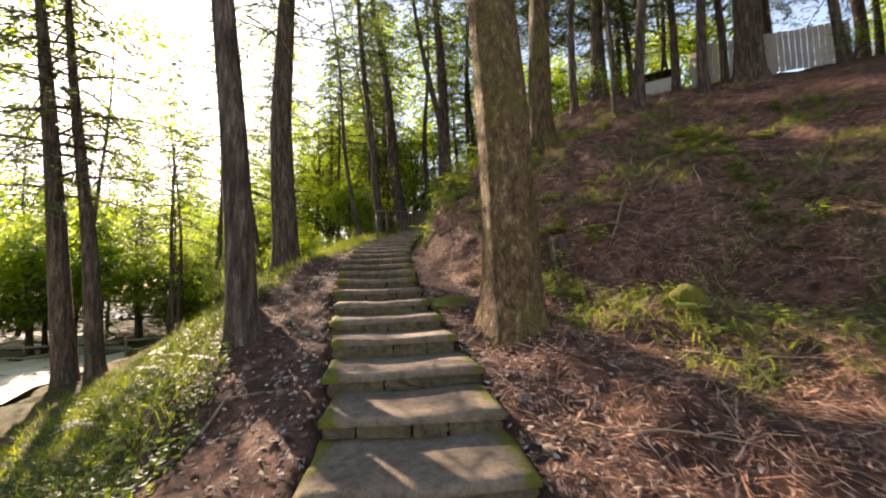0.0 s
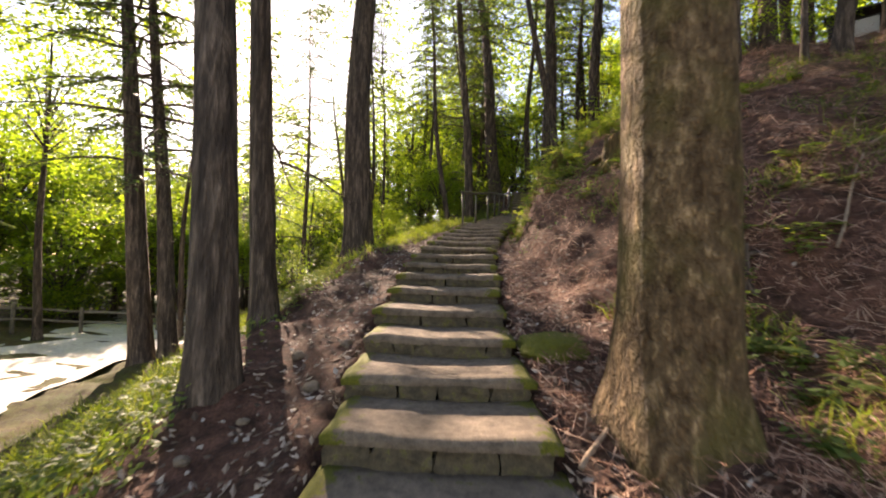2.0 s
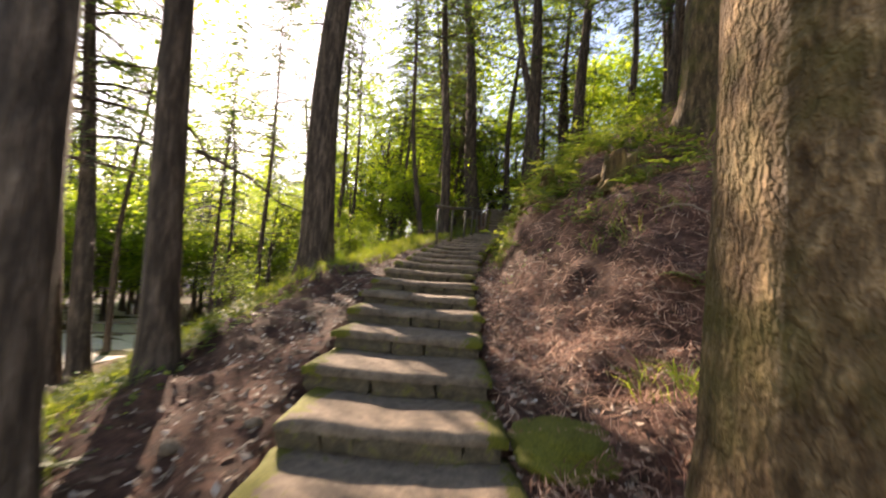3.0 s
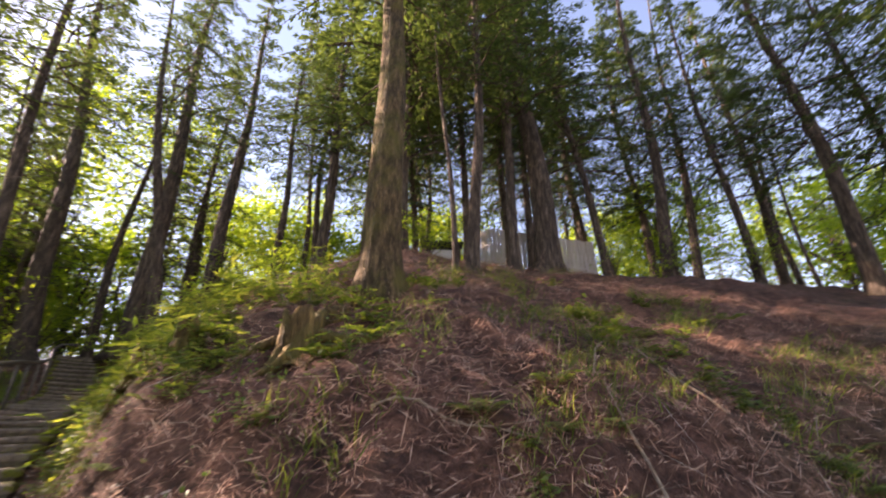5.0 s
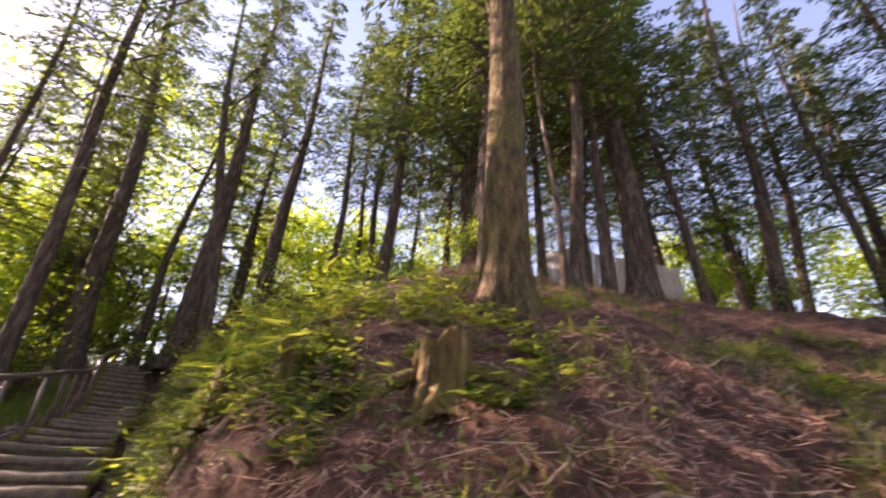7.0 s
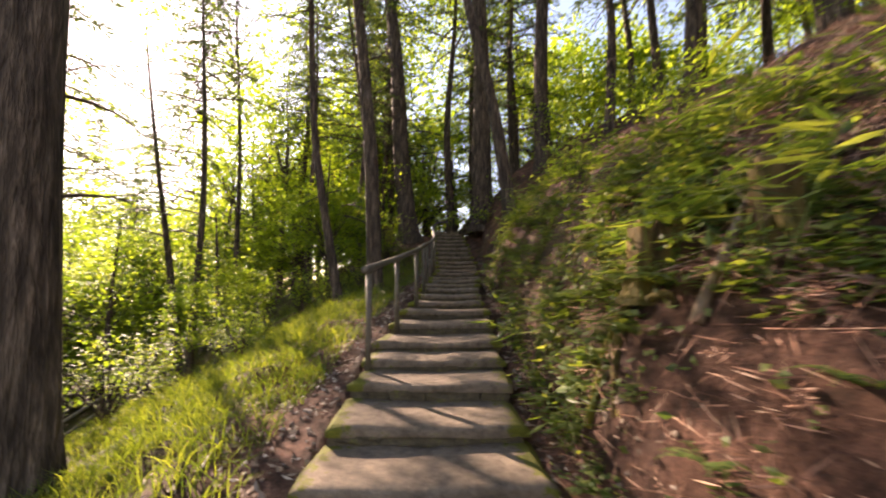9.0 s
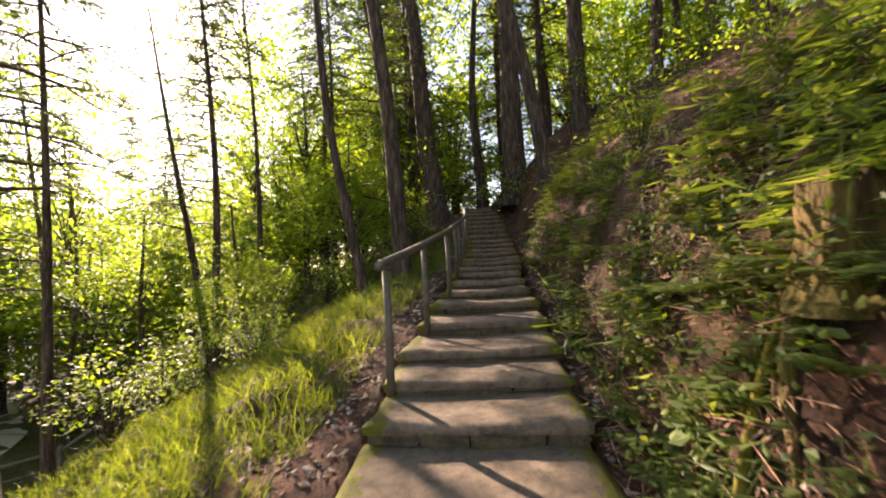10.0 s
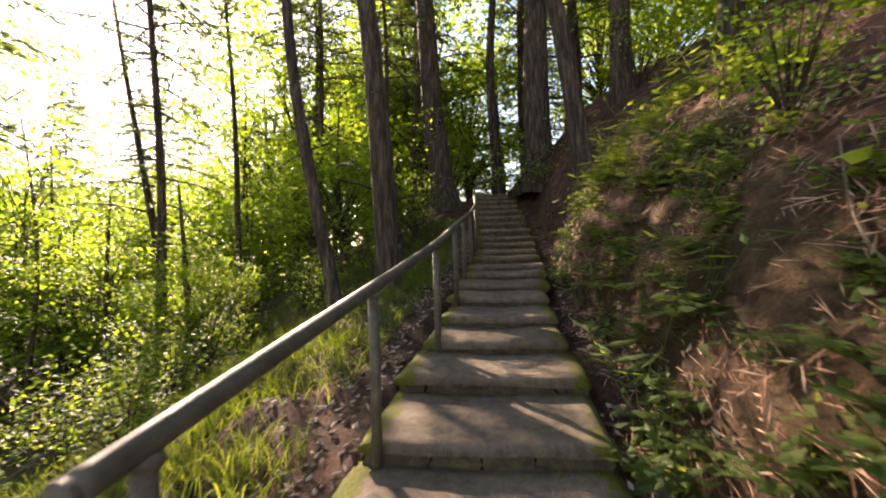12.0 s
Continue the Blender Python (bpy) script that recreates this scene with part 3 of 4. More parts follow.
tree(0.74, 4.82, 0.325, 17, 8.5, bark=BARK_FLAKY, label="stout conifer with flaking brown bark beside the stone steps", seed=1, sides=28, flare=0.35, twigs=0)
tree(-2.16, 4.66, 0.158, 15, 8.5, lean=(-0.03, -0.01), label="grey conifer trunk with fibrous bark at the edge of the bank", seed=2, sides=20, flare=0.45, twigs=3)
FOREST = [
    # x, y, radius, height, crown, lean x, lean y
    (-4.22, 11.65, 0.345, 18, 6.5, 0.0, 0.0), (-9.19, 10.70, 0.27, 14, 4.5, -0.056, -0.048), (-8.55, 10.79, 0.21, 13, 5.0, -0.059, -0.047), (-2.94, 6.35, 0.14, 14, 8.0, -0.05, -0.03),
    (9.5, 12.85, 0.40, 17, 7.5, -0.01, 0.006), (8.1, 12.9, 0.16, 15, 5.0, 0.034, -0.02), (5.6, 11.9, 0.15, 15, 5.5, 0.05, -0.025), (4.1, 12.8, 0.12, 14, 5.0, 0.03, -0.012), (4.75, 11.45, 0.065, 9, 5.0, -0.02, 0.018),
    (-2.60, 17.8, 0.17, 17, 7.0, -0.06, -0.013), (-2.23, 23.4, 0.33, 17, 8.0, -0.10, -0.009), (-0.79, 25.6, 0.18, 15, 7.5, 0.01, 0.0), (0.28, 23.3, 0.38, 18, 8.5, -0.018, 0.002), (0.6, 19.6, 0.18, 15, 8.0, -0.16, 0.04),
    (2.1, 27.3, 0.18, 15, 5.5, 0.0, 0.0), (2.2, 22.6, 0.28, 16, 6.5, 0.012, 0.0), (4.0, 21.5, 0.16, 15, 6.0, 0.02, 0.0), (-3.3, 17.6, 0.10, 13, 6.0, -0.12, -0.02), (-3.0, 20.6, 0.09, 12, 6.0, -0.10, 0.0),
    (4.4, 17.9, 0.20, 15, 4.5, 0.04, 0.0), (10.2, 15.0, 0.14, 15, 4.5, 0.025, -0.03), (12.0, 12.4, 0.15, 15, 4.0, -0.044, 0.08), (13.6, 11.2, 0.23, 16, 4.5, 0.02, -0.05), (15.8, 11.2, 0.17, 15, 4.5, 0.026, -0.07),
    (15.3, 9.3, 0.15, 14, 4.0, 0.0, 0.018), (15.0, 6.8, 0.25, 15, 4.5, 0.0, 0.006), (16.8, 8.2, 0.07, 9, 4.0, 0.0, 0.02), (6.5, 16.5, 0.16, 15, 3.5, 0.0, 0.0), (8.2, 18.0, 0.15, 14, 3.0, 0.0, 0.0), (12.2, 16.5, 0.17, 15, 3.5, 0.0, 0.0),
    (14.5, 18.5, 0.2, 15, 3.5, 0.0, 0.0), (17.5, 13.5, 0.2, 15, 3.5, 0.0, 0.0), (5.6, 21.5, 0.15, 14, 3.5, 0.0, 0.0), (9.5, 22, 0.18, 15, 3.5, 0.0, 0.0), (19, 9.5, 0.2, 15, 4.0, 0.0, 0.0), (15.6, 15.4, 0.22, 16, 3.5, 0.0, 0.0),
    (0.4, 28.5, 0.2, 15, 4.5, 0.0, 0.0), (-3.6, 28.5, 0.2, 15, 4.0, 0.0, 0.0), (3.5, -4.5, 0.22, 15, 6, 0.0, 0.0), (-3.2, -5.5, 0.22, 15, 6, 0.0, 0.0), (8.5, -2.5, 0.22, 15, 6, 0.0, 0.0), (13, 1.5, 0.22, 15, 4, 0.0, 0.0),
]
for k, (x, y, r, h, c, lx, ly) in enumerate(FOREST):
    near = r > 0.3
    tree(x, y, r, h, c, "dense" if x > 3 and y > 5 and k % 2 else "conifer", lean=(lx, ly), label="tall dark conifer with a straight bare trunk and drooping sprays", seed=3 + k, sides=18 if near else 12, twigs=8, size=0.5 if r < 0.11 else 0.85 + 0.3 * ((k * 37) % 10) / 10, flare=0.8 if (x, y) == (0.28, 23.3) else 0.4 if near else 0.35)
tree(2.55, 10.55, 0.30, 17, 6.5, bark=BARK_MOSSY, label="mossy conifer trunk on top of the bank", seed=70, sides=20, twigs=4, flare=0.4)

BRIGHT = [(-19.5, 20.5, 6.5, 1.1), (-22.5, 26.0, 8.5, 1.4), (-14.0, 30.5, 8.0, 1.2), (-9.2, 25.5, 4, 0.8), (-6.3, 24.5, 4.0, 0.8), (-20.5, 17, 5, 1.1), (-5.0, 29, 5, 1.2),
          (-23.5, 11.5, 5, 1.1), (-26, 22, 6, 1.3), (-18, 29, 6, 1.3), (-11.5, 32, 6, 1.3), (-1.8, 31, 6, 1.3), (-30, 14, 6, 1.3), (-24, 4, 5, 1.2), (3.5, 30, 6, 1.2), (-6.2, 18.6, 2.6, 0.45), (-4.6, 21.8, 3.2, 0.6), (-18.5, 8.5, 4.5, 0.9), (20, 14, 6, 1.2), (22, 5, 6, 1.2), (15, 24, 6, 1.2), (9, 28, 6, 1.2)]
for k, (x, y, h, s) in enumerate(BRIGHT):
    tree(x, y, 0.07 + 0.02 * s, h + 1.2, h * 0.62, "broad", lean=(0.02 * ((k % 5) - 2), 0.0), label="young broadleaf tree with bright yellow-green leaves", seed=300 + k, sides=8, size=s, twigs=3, flare=0.3)

WOOD = [(21, 20, 2.5), (17.5, 22, 3.0), (13.5, 25, 3.0), (10, 26, 3.0), (6.5, 25.5, 2.5), (24, 10, 3.0), (18.5, 17.5, 3.0), (7.5, 17.8, 2.0), (12, 22.5, 3.0), (1.8, 26, 2.0), (-4.2, 29, 2.5), (-24, 14, 3.5), (-17.5, 4.5, 3.0),
        (17, 3.5, 0.5), (13.4, 3.6, 0.8), (17.2, 5.6, 0.5), (8.8, 15.6, 1.0), (5.5, 14.6, 1.0), (11.2, 14.8, 1.5)]
for k, (x, y, c) in enumerate(WOOD):
    if x > 2:
        c += 3.8
    tree(x, y, 0.16, c + 10, c, "dense" if x > 2 else "conifer", label="dark conifer with drooping branches in the wood", seed=120 + k, sides=9, twigs=0, size=0.95 + 0.05 * (k % 5))
TALL = [(-15.5, 25.5, 4.5, 1.1), (-20.5, 22.5, 5.0, 1.1), (-25, 17.5, 8.0, 1.5), (-10, 29.5, 6.0, 1.2), (-4, 33, 9, 1.7), (-31, 23, 9, 1.8), (-25, 31, 7.5, 1.6), (-16, 36, 8, 1.7), (-29, 8, 8, 1.6), (7, 32, 6, 1.6), (16, 29, 6, 1.6), (26, 20, 6, 1.6), (29, 9, 6, 1.6),
        (-36, 34, 10, 2.2), (-40, 17, 10, 2.2), (-8, 42, 10, 2.2), (-22, 26, 5.0, 1.2), (-13, 33, 6.5, 1.4), (-28, 13, 8, 1.5), (-18, 30.5, 5.0, 1.2), (-34, 28, 9, 1.9), (-7, 36, 9, 1.8), (-33, 15, 8, 1.7), (-30, 37, 9, 2.0), (-23, 40, 9, 2.0)]
for k, (x, y, h, s) in enumerate(TALL):
    tree(x, y, 0.14, h + 2.5, h * 0.86, "broad", label="leafy broadleaf tree at the edge of the lane", seed=400 + k, sides=8, size=s, twigs=0, flare=0.3)

AIRY = [(-15.2, 12.6, 8.5, 0.9), (-12, 23.2, 4.6, 0.7), (-7.2, 25, 6.5, 0.9), (-20.5, 11.5, 10.5, 1.1), (-14.5, 7.0, 8.5, 0.9), (-14.5, 3.5, 7.0, 1.0), (-17.5, 8.0, 9.5, 1.1),
        (-9.5, 28, 7.5, 1.0), (-3.6, 26.5, 10.5, 1.1), (-27, 10, 13, 1.4), (-15, 30, 6, 1.0), (0.5, 28, 10, 1.1), (-20, 5, 11, 1.2), (-33, 20, 13, 1.6)]
for k, (x, y, h, s) in enumerate(AIRY):
    tree(x, y, 0.13, h + 2.0, h, "loose", lean=(0.015 * ((k % 5) - 2), 0.0), label="tall airy broadleaf tree with sunlit leaves", seed=450 + k, sides=9, size=s, twigs=0, flare=0.35)
THIN = [(-7.8, 22.8, 11, 1.0), (-18, 12, 12, 1.1), (-14.5, 23.0, 8.5, 1.0), (-10.5, 27.5, 9.0, 1.1), (-11.5, 14.2, 9.8, 0.95), (-12.0, 19.8, 9.5, 0.75)]
for k, (x, y, h, s) in enumerate(THIN):
    tree(x, y, 0.10, h + 2.0, h, "sparse", lean=(0.015 * ((k % 5) - 2), 0.0), label="thinly leaved broadleaf tree against the sky", seed=480 + k, sides=9, size=s, twigs=0, flare=0.35)
tree(-9.04, 22.0, 0.13, 11, 4.2, lean=(-0.12, -0.05), label="slender young conifer with low dark sprays below the handrail", seed=12, sides=10, twigs=4, size=0.85)
for k, (x, y, c, s) in enumerate([(-8.5, 16.5, 5.4, 0.72), (-6.9, 18.7, 6.2, 0.62), (-11.2, 18.0, 4.6, 0.78)]):
    tree(x, y, 0.10, c + 8 * s, c, label="slim conifer with dark sprays hanging over the slope", seed=160 + k, sides=9, twigs=5, size=s)
for k, (x, y, c, s) in enumerate([(-12.2, 6.2, 3.2, 0.8), (-5.4, 22.5, 5.0, 0.62), (-4.2, 24.5, 4.5, 0.8), (-16.5, 9.5, 3.0, 0.8)]):
    tree(x, y, 0.11, c + 8 * s, c, "dense", label="young conifer with dark drooping sprays beside the lane", seed=150 + k, sides=9, twigs=0, size=s)

EDGE = [(-6.4, 24.5, 3.0, 0.75), (-9.0, 28.5, 2.5, 0.75), (-12.5, 31, 1.5, 0.85), (-7.5, 31.5, 2.0, 0.9), (-3.4, 27.5, 3.5, 0.9), (-10.8, 34.5, 1.5, 1.0), (-16.0, 39.0, 1.5, 1.2)]
for k in range(15):
    turn = radians(-98 + 6.6 * k)
    far = 31 + 2.6 * ((k * 7) % 3)
    EDGE.append((-1 + far * math.sin(turn), 5 + far * math.cos(turn), 1.6, (far * (0.33 if k < 14 else 0.45) - 0.6 * (k % 3)) / 10.5))
for k in range(13):
    turn = radians(-95 + 7.8 * k)
    far = 40 + 3.0 * ((k * 5) % 3)
    EDGE.append((-1 + far * math.sin(turn), 5 + far * math.cos(turn), 1.8, (far * 0.38 - 0.8 * ((k + 1) % 3)) / 10.5))
for k in range(34):
    turn = radians(-104 + 3.4 * k)
    far = 25 + 2.2 * ((k * 11) % 4)
    EDGE.append((-1 + far * math.sin(turn), 5 + far * math.cos(turn), 0.9, (far * (0.27 if -66 < -104 + 3.4 * k < 2 else 0.40 + 0.03 * ((k * 7) % 3)) - 0.4) / 10.5))
for k in range(46):
    turn = radians(-115 + 5.2 * k)
    far = 58 + 6.0 * ((k * 5) % 4)
    EDGE.append((-1 + far * math.sin(turn), 5 + far * math.cos(turn), 1.0, far * (0.36 + 0.04 * ((k * 3) % 3)) / 10.5))
for k, (x, y, c, s) in enumerate(EDGE):
    tree(x, y, 0.16, c + 9.5 * s, c, "dense" if s > 1.6 else "conifer", label="dark conifer in the wood across the lane", seed=620 + k, sides=9, twigs=0, size=s)

# ---- things on the bank and beside the stairs ----


def sweep(name, points, radius, mat, parent=None, sides=8, ridges=0.0, seed=0, label="", ends=True):
    """A rod along points; radius is a number or a list."""
    rad = [radius] * len(points) if not isinstance(radius, (list, tuple, np.ndarray)) else radius
    v, f = tube(points, rad, sides, ridges, seed, ends)
    if ends:
        v = np.concatenate([v, [np.asarray(points[0], float)]])
        f = list(f) + [(j, (j + 1) % sides, len(v) - 1, len(v) - 1) for j in range(sides)]
    bm = bmesh.new()
    vs = [bm.verts.new(p) for p in v]
    for q in f:
        q = list(dict.fromkeys(int(i) for i in q))
        bm.faces.new([vs[i] for i in q])
    bmesh.ops.recalc_face_normals(bm, faces=bm.faces[:])
    return part(name, bm, mat, parent, label, True)


def curve_points(knots, per=6):
    """Points on a smooth curve through the knots."""
    k = [Vector(p) for p in knots]
    k = [k[0] * 2 - k[1]] + k + [k[-1] * 2 - k[-2]]
    out = []
    for i in range(1, len(k) - 2):
        for j in range(per):
            t = j / per
            a, b, c, d = k[i - 1], k[i], k[i + 1], k[i + 2]
            out.append(0.5 * ((2 * b) + (c - a) * t + (2 * a - 5 * b + 4 * c - d) * t * t + (3 * b - a - 3 * c + d) * t ** 3))
    return [tuple(p) for p in out] + [tuple(k[-2])]


RAIL_POSTS = [(-1.88, 12.41), (-1.76, 13.70), (-1.60, 15.03), (-1.53, 16.25), (-1.50, 17.5), (-1.44, 18.7), (-1.38, 19.9), (-1.42, 21.1)]
railing = tagged(new("handrail"), "weathered dark metal handrail on posts along the steps", "handrail")
tops = []
for k, (x, y) in enumerate(RAIL_POSTS):
    zb = float(path_z(y)) - 0.12
    zt = float(path_z(y)) + 0.745 + (0.03 if k < 1 else 0)
    tops.append((x, y, zt))
    sweep("post", [(x, y, zb), (x + 0.004, y, (zb + zt) / 2), (x, y, zt - 0.02)], 0.027, RAILING, railing, 10)
    sweep("collar", [(x, y, zt - 0.045), (x, y, zt - 0.02)], 0.038, RAILING, railing, 10)
a, b = Vector(tops[0]), Vector(tops[1])
e = Vector(tops[-1])
knots = [tuple(a - (b - a).normalized() * 0.16)] + tops + [tuple(e + Vector((0.12, 0.45, 0.22))), tuple(e + Vector((0.42, 0.75, 0.30)))]
sweep("top_rail", curve_points(knots, 5), 0.031, RAILING, railing, 12, 0.015, 3)


def log_fence(line, label):
    base = tagged(new("log_fence"), label, "fence")
    spots = []
    for (ax, ay), (bx, by) in zip(line[:-1], line[1:]):
        n = max(1, round(math.hypot(bx - ax, by - ay) / 2.0))
        spots += [(ax + (bx - ax) * i / n, ay + (by - ay) * i / n) for i in range(n)]
    spots.append(line[-1])
    pts = [(x, y, float(ground_z(x, y))) for x, y in spots]
    for k, (x, y, z) in enumerate(pts):
        sweep("post", [(x, y, z - 0.2), (x, y, z + 0.5), (x + 0.01, y, z + 0.93), (x + 0.01, y, z + 0.97)], [0.065, 0.062, 0.06, 0.03], LOGWOOD, base, 9, 0.03, k)
    for h in (0.82, 0.45):
        for k, (p, q) in enumerate(zip(pts[:-1], pts[1:])):
            m = [(p[0] + (q[0] - p[0]) * t, p[1] + (q[1] - p[1]) * t, p[2] + (q[2] - p[2]) * t + h + 0.012 * math.sin(7 * t + k)) for t in (0, 0.35, 0.7, 1)]
            sweep("rail", m, 0.042, LOGWOOD, base, 8, 0.04, k + int(h * 10))
    return base


log_fence([(-24, 6), (-19.5, 10.5), (-16, 14.5), (-11.8, 20), (-10.3, 21.7), (-8, 25), (-5, 28)], "low wooden post and rail fence along the lane")


def beam(size, bevel=0.006):
    bm = bmesh.new()
    bmesh.ops.create_cube(bm, size=1, matrix=Matrix.Diagonal((*size, 1)))
    bmesh.ops.bevel(bm, geom=bm.edges[:], offset=bevel, segments=1, affect="EDGES")
    return bm


def board_fence():
    base = tagged(new("board_fence"), "weathered grey vertical board fence on top of the bank", "fence")
    rng = random.Random(5)
    for (ax, ay), (bx, by) in (((10.1, 15.7), (13.6, 13.75)), ((10.1, 15.7), (9.9, 16.5))):
        L = math.hypot(bx - ax, by - ay)
        ang = math.degrees(math.atan2(by - ay, bx - ax))
        n = int(L / 0.155)
        za, zb = float(ground_z(ax, ay)), float(ground_z(bx, by))
        for i in range(n):
            t = (i + 0.5) / n
            x, y, z = ax + (bx - ax) * t, ay + (by - ay) * t, za + (zb - za) * t
            o = part("board", beam((0.146, 0.022, 1.42 + rng.uniform(-0.03, 0.04))), FENCEWOOD, base)
            o.matrix_local = pose(x, y, z + 0.88, rng.uniform(-0.6, 0.6), rng.uniform(-0.8, 0.8), ang)
        for h in (0.35, 1.25):
            o = part("cross_rail", beam((L, 0.045, 0.07)), FENCEWOOD, base)
            o.matrix_local = pose((ax + bx) / 2 - 0.035 * math.sin(radians(ang)) * -1, (ay + by) / 2 + 0.035 * math.cos(radians(ang)), (za + zb) / 2 + h + 0.1, 0, math.degrees(-math.atan2(zb - za, L)), ang)
        for t in (0.01, 0.5, 0.99):
            o = part("post", beam((0.09, 0.09, 1.7)), FENCEWOOD, base)
            o.matrix_local = pose(ax + (bx - ax) * t - 0.10 * -math.sin(radians(ang)), ay + (by - ay) * t + 0.10 * math.cos(radians(ang)), za + (zb - za) * t + 0.7, 0, 0, ang)
    return base


board_fence()


def notice_board(x, y, turn):
    z = float(ground_z(x, y))
    base = tagged(new("notice_board"), "small roofed notice board with a blank pale panel on dark posts", "sign")
    base.matrix_world = pose(x, y, z - 0.1, 0, 0, turn) @ Matrix.Diagonal((1.05, 1.05, 1.05, 1))
    for sx in (-0.56, 0.56):
        part("post", beam((0.09, 0.09, 1.75)), DARKWOOD, base).matrix_local = pose(sx, 0, 0.70)
    part("backboard", beam((1.04, 0.04, 0.72)), DARKWOOD, base).matrix_local = pose(0, 0.0, 1.02)
    part("panel", beam((0.94, 0.012, 0.60)), PANEL, base, "plain white notice panel").matrix_local = pose(0, -0.03, 1.02)
    for s in (-1, 1):
        part("roof_board", beam((1.42, 0.30, 0.035)), DARKWOOD, base).matrix_local = pose(0, s * 0.13, 1.57, -s * 24)
    part("ridge", beam((1.44, 0.06, 0.05)), DARKWOOD, base).matrix_local = pose(0, 0, 1.64)
    part("lower_beam", beam((1.04, 0.05, 0.06)), DARKWOOD, base).matrix_local = pose(0, 0, 0.6)


notice_board(9.0, 17.2, -30)


def boulder(name, x, y, size, seed, label, mat=None, sink=0.3, category="rock", green=0.4):
    bm = bmesh.new()
    bmesh.ops.create_icosphere(bm, subdivisions=4, radius=1)
    for v in bm.verts:
        n = v.co.normalized()
        k = 1 + 0.16 * noise.noise(n * 1.6 + Vector((seed, 0, 0))) + 0.07 * noise.noise(n * 4 + Vector((0, seed, 0))) + 0.09 * noise.noise(n * 9) + 0.06 * noise.noise(n * 22)
        v.co = Vector((n.x * size[0], n.y * size[1], n.z * size[2])) * k
    ob = part(name, bm, mat or BOULDER, None, "", True)
    at = ob.data.attributes.new("moss", "FLOAT", "POINT")
    at.data.foreach_set("value", np.full(len(ob.data.vertices), green, np.float32))
    ob.matrix_world = pose(x, y, float(ground_z(x, y)) + size[2] * (1 - 2 * sink), 0, 0, seed * 40)
    return tagged(ob, label, category)


boulder("rock", 2.78, 5.02, (0.20, 0.19, 0.19), 1, "round mossy boulder at the foot of the bank", None, 0.25)
boulder("moss_mound", 0.12, 5.75, (0.40, 0.30, 0.12), 2, "low cushion of bright moss beside the steps", None, 0.62, "moss", 0.45)
boulder("moss_mound", -1.62, 9.4, (0.3, 0.35, 0.10), 3, "low cushion of green moss beside the steps", None, 0.35, "moss", 0.8)
STONES = [(-1.75, 4.45), (-1.55, 4.9), (-1.9, 5.3), (0.55, 3.3), (0.72, 3.6), (-1.62, 5.6), (0.35, 4.0), (-1.35, 3.6), (-1.5, 3.1), (0.42, 5.4), (-1.95, 6.4), (-2.1, 7.2), (-0.48, 13.6), (-0.42, 14.3), (-0.38, 15.2), (0.6, 2.7), (-1.4, 2.4), (-1.85, 4.1)]
for k, (x, y) in enumerate(STONES):
    s = 0.028 + 0.025 * ((k * 29) % 10) / 10
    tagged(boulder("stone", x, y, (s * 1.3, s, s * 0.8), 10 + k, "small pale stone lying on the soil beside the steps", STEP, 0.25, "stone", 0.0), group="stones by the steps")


def stump(x, y, radius, height, seed, label, roots=6, mat=None):
    base = tagged(new("tree_stump"), label, "stump")
    base.matrix_world = pose(x, y, float(ground_z(x, y)) - 0.05)
    rng = np.random.RandomState(seed)
    n, m = 30, 9
    v, f = [], []
    jag = height * (0.75 + 0.4 * rng.rand(n))
    jag = (jag + np.roll(jag, 1)) / 2
    for i in range(m):
        t = i / (m - 1)
        for j in range(n):
            q = 2 * math.pi * j / n
            r = radius * (1 + 0.75 * math.exp(-t * 4.5) + 0.10 * math.sin(5 * q + seed) * (1.5 - t) + 0.05 * rng.uniform(-1, 1))
            v.append((r * math.cos(q), r * math.sin(q), -0.15 + t * (jag[j] + 0.15)))
    for j in range(n):
        q = 2 * math.pi * j / n
        v.append((radius * 0.72 * math.cos(q), radius * 0.72 * math.sin(q), jag[j] - 0.05))
    for j in range(n):
        q = 2 * math.pi * j / n
        v.append((radius * 0.45 * math.cos(q), radius * 0.45 * math.sin(q), height * 0.45))
    for i in range(m + 1):
        for j in range(n):
            k = (j + 1) % n
            f.append((i * n + j, i * n + k, (i + 1) * n + k, (i + 1) * n + j))
    v.append((0, 0, height * 0.4))
    f += [((m + 1) * n + j, (m + 1) * n + (j + 1) % n, len(v) - 1, len(v) - 1) for j in range(n)]
    bm = bmesh.new()
    vs = [bm.verts.new(p) for p in v]
    for q in f:
        bm.faces.new([vs[i] for i in dict.fromkeys(q)])
    part("body", bm, mat or BARK_STUMP, base, "", True)
    for k in range(roots):
        q = k * 6.28 / roots + rng.uniform(-0.3, 0.3)
        d = Vector((math.cos(q), math.sin(q), 0))
        pts = []
        for t in np.linspace(0, 1, 6):
            w = d * (radius * (0.8 + 1.9 * t)) + Vector((-d.y, d.x, 0)) * 0.10 * math.sin(3 * t + k)
            gz = float(ground_z(x + w.x, y + w.y)) - float(ground_z(x, y)) + 0.05
            pts.append((w.x, w.y, gz + 0.10 * (1 - t) ** 2 + 0.01))
        sweep("root", pts, [0.075 * radius / 0.25 * (1 - 0.7 * t) for t in np.linspace(0, 1, 6)], mat or BARK_STUMP, base, 7, 0.08, k)
    return base


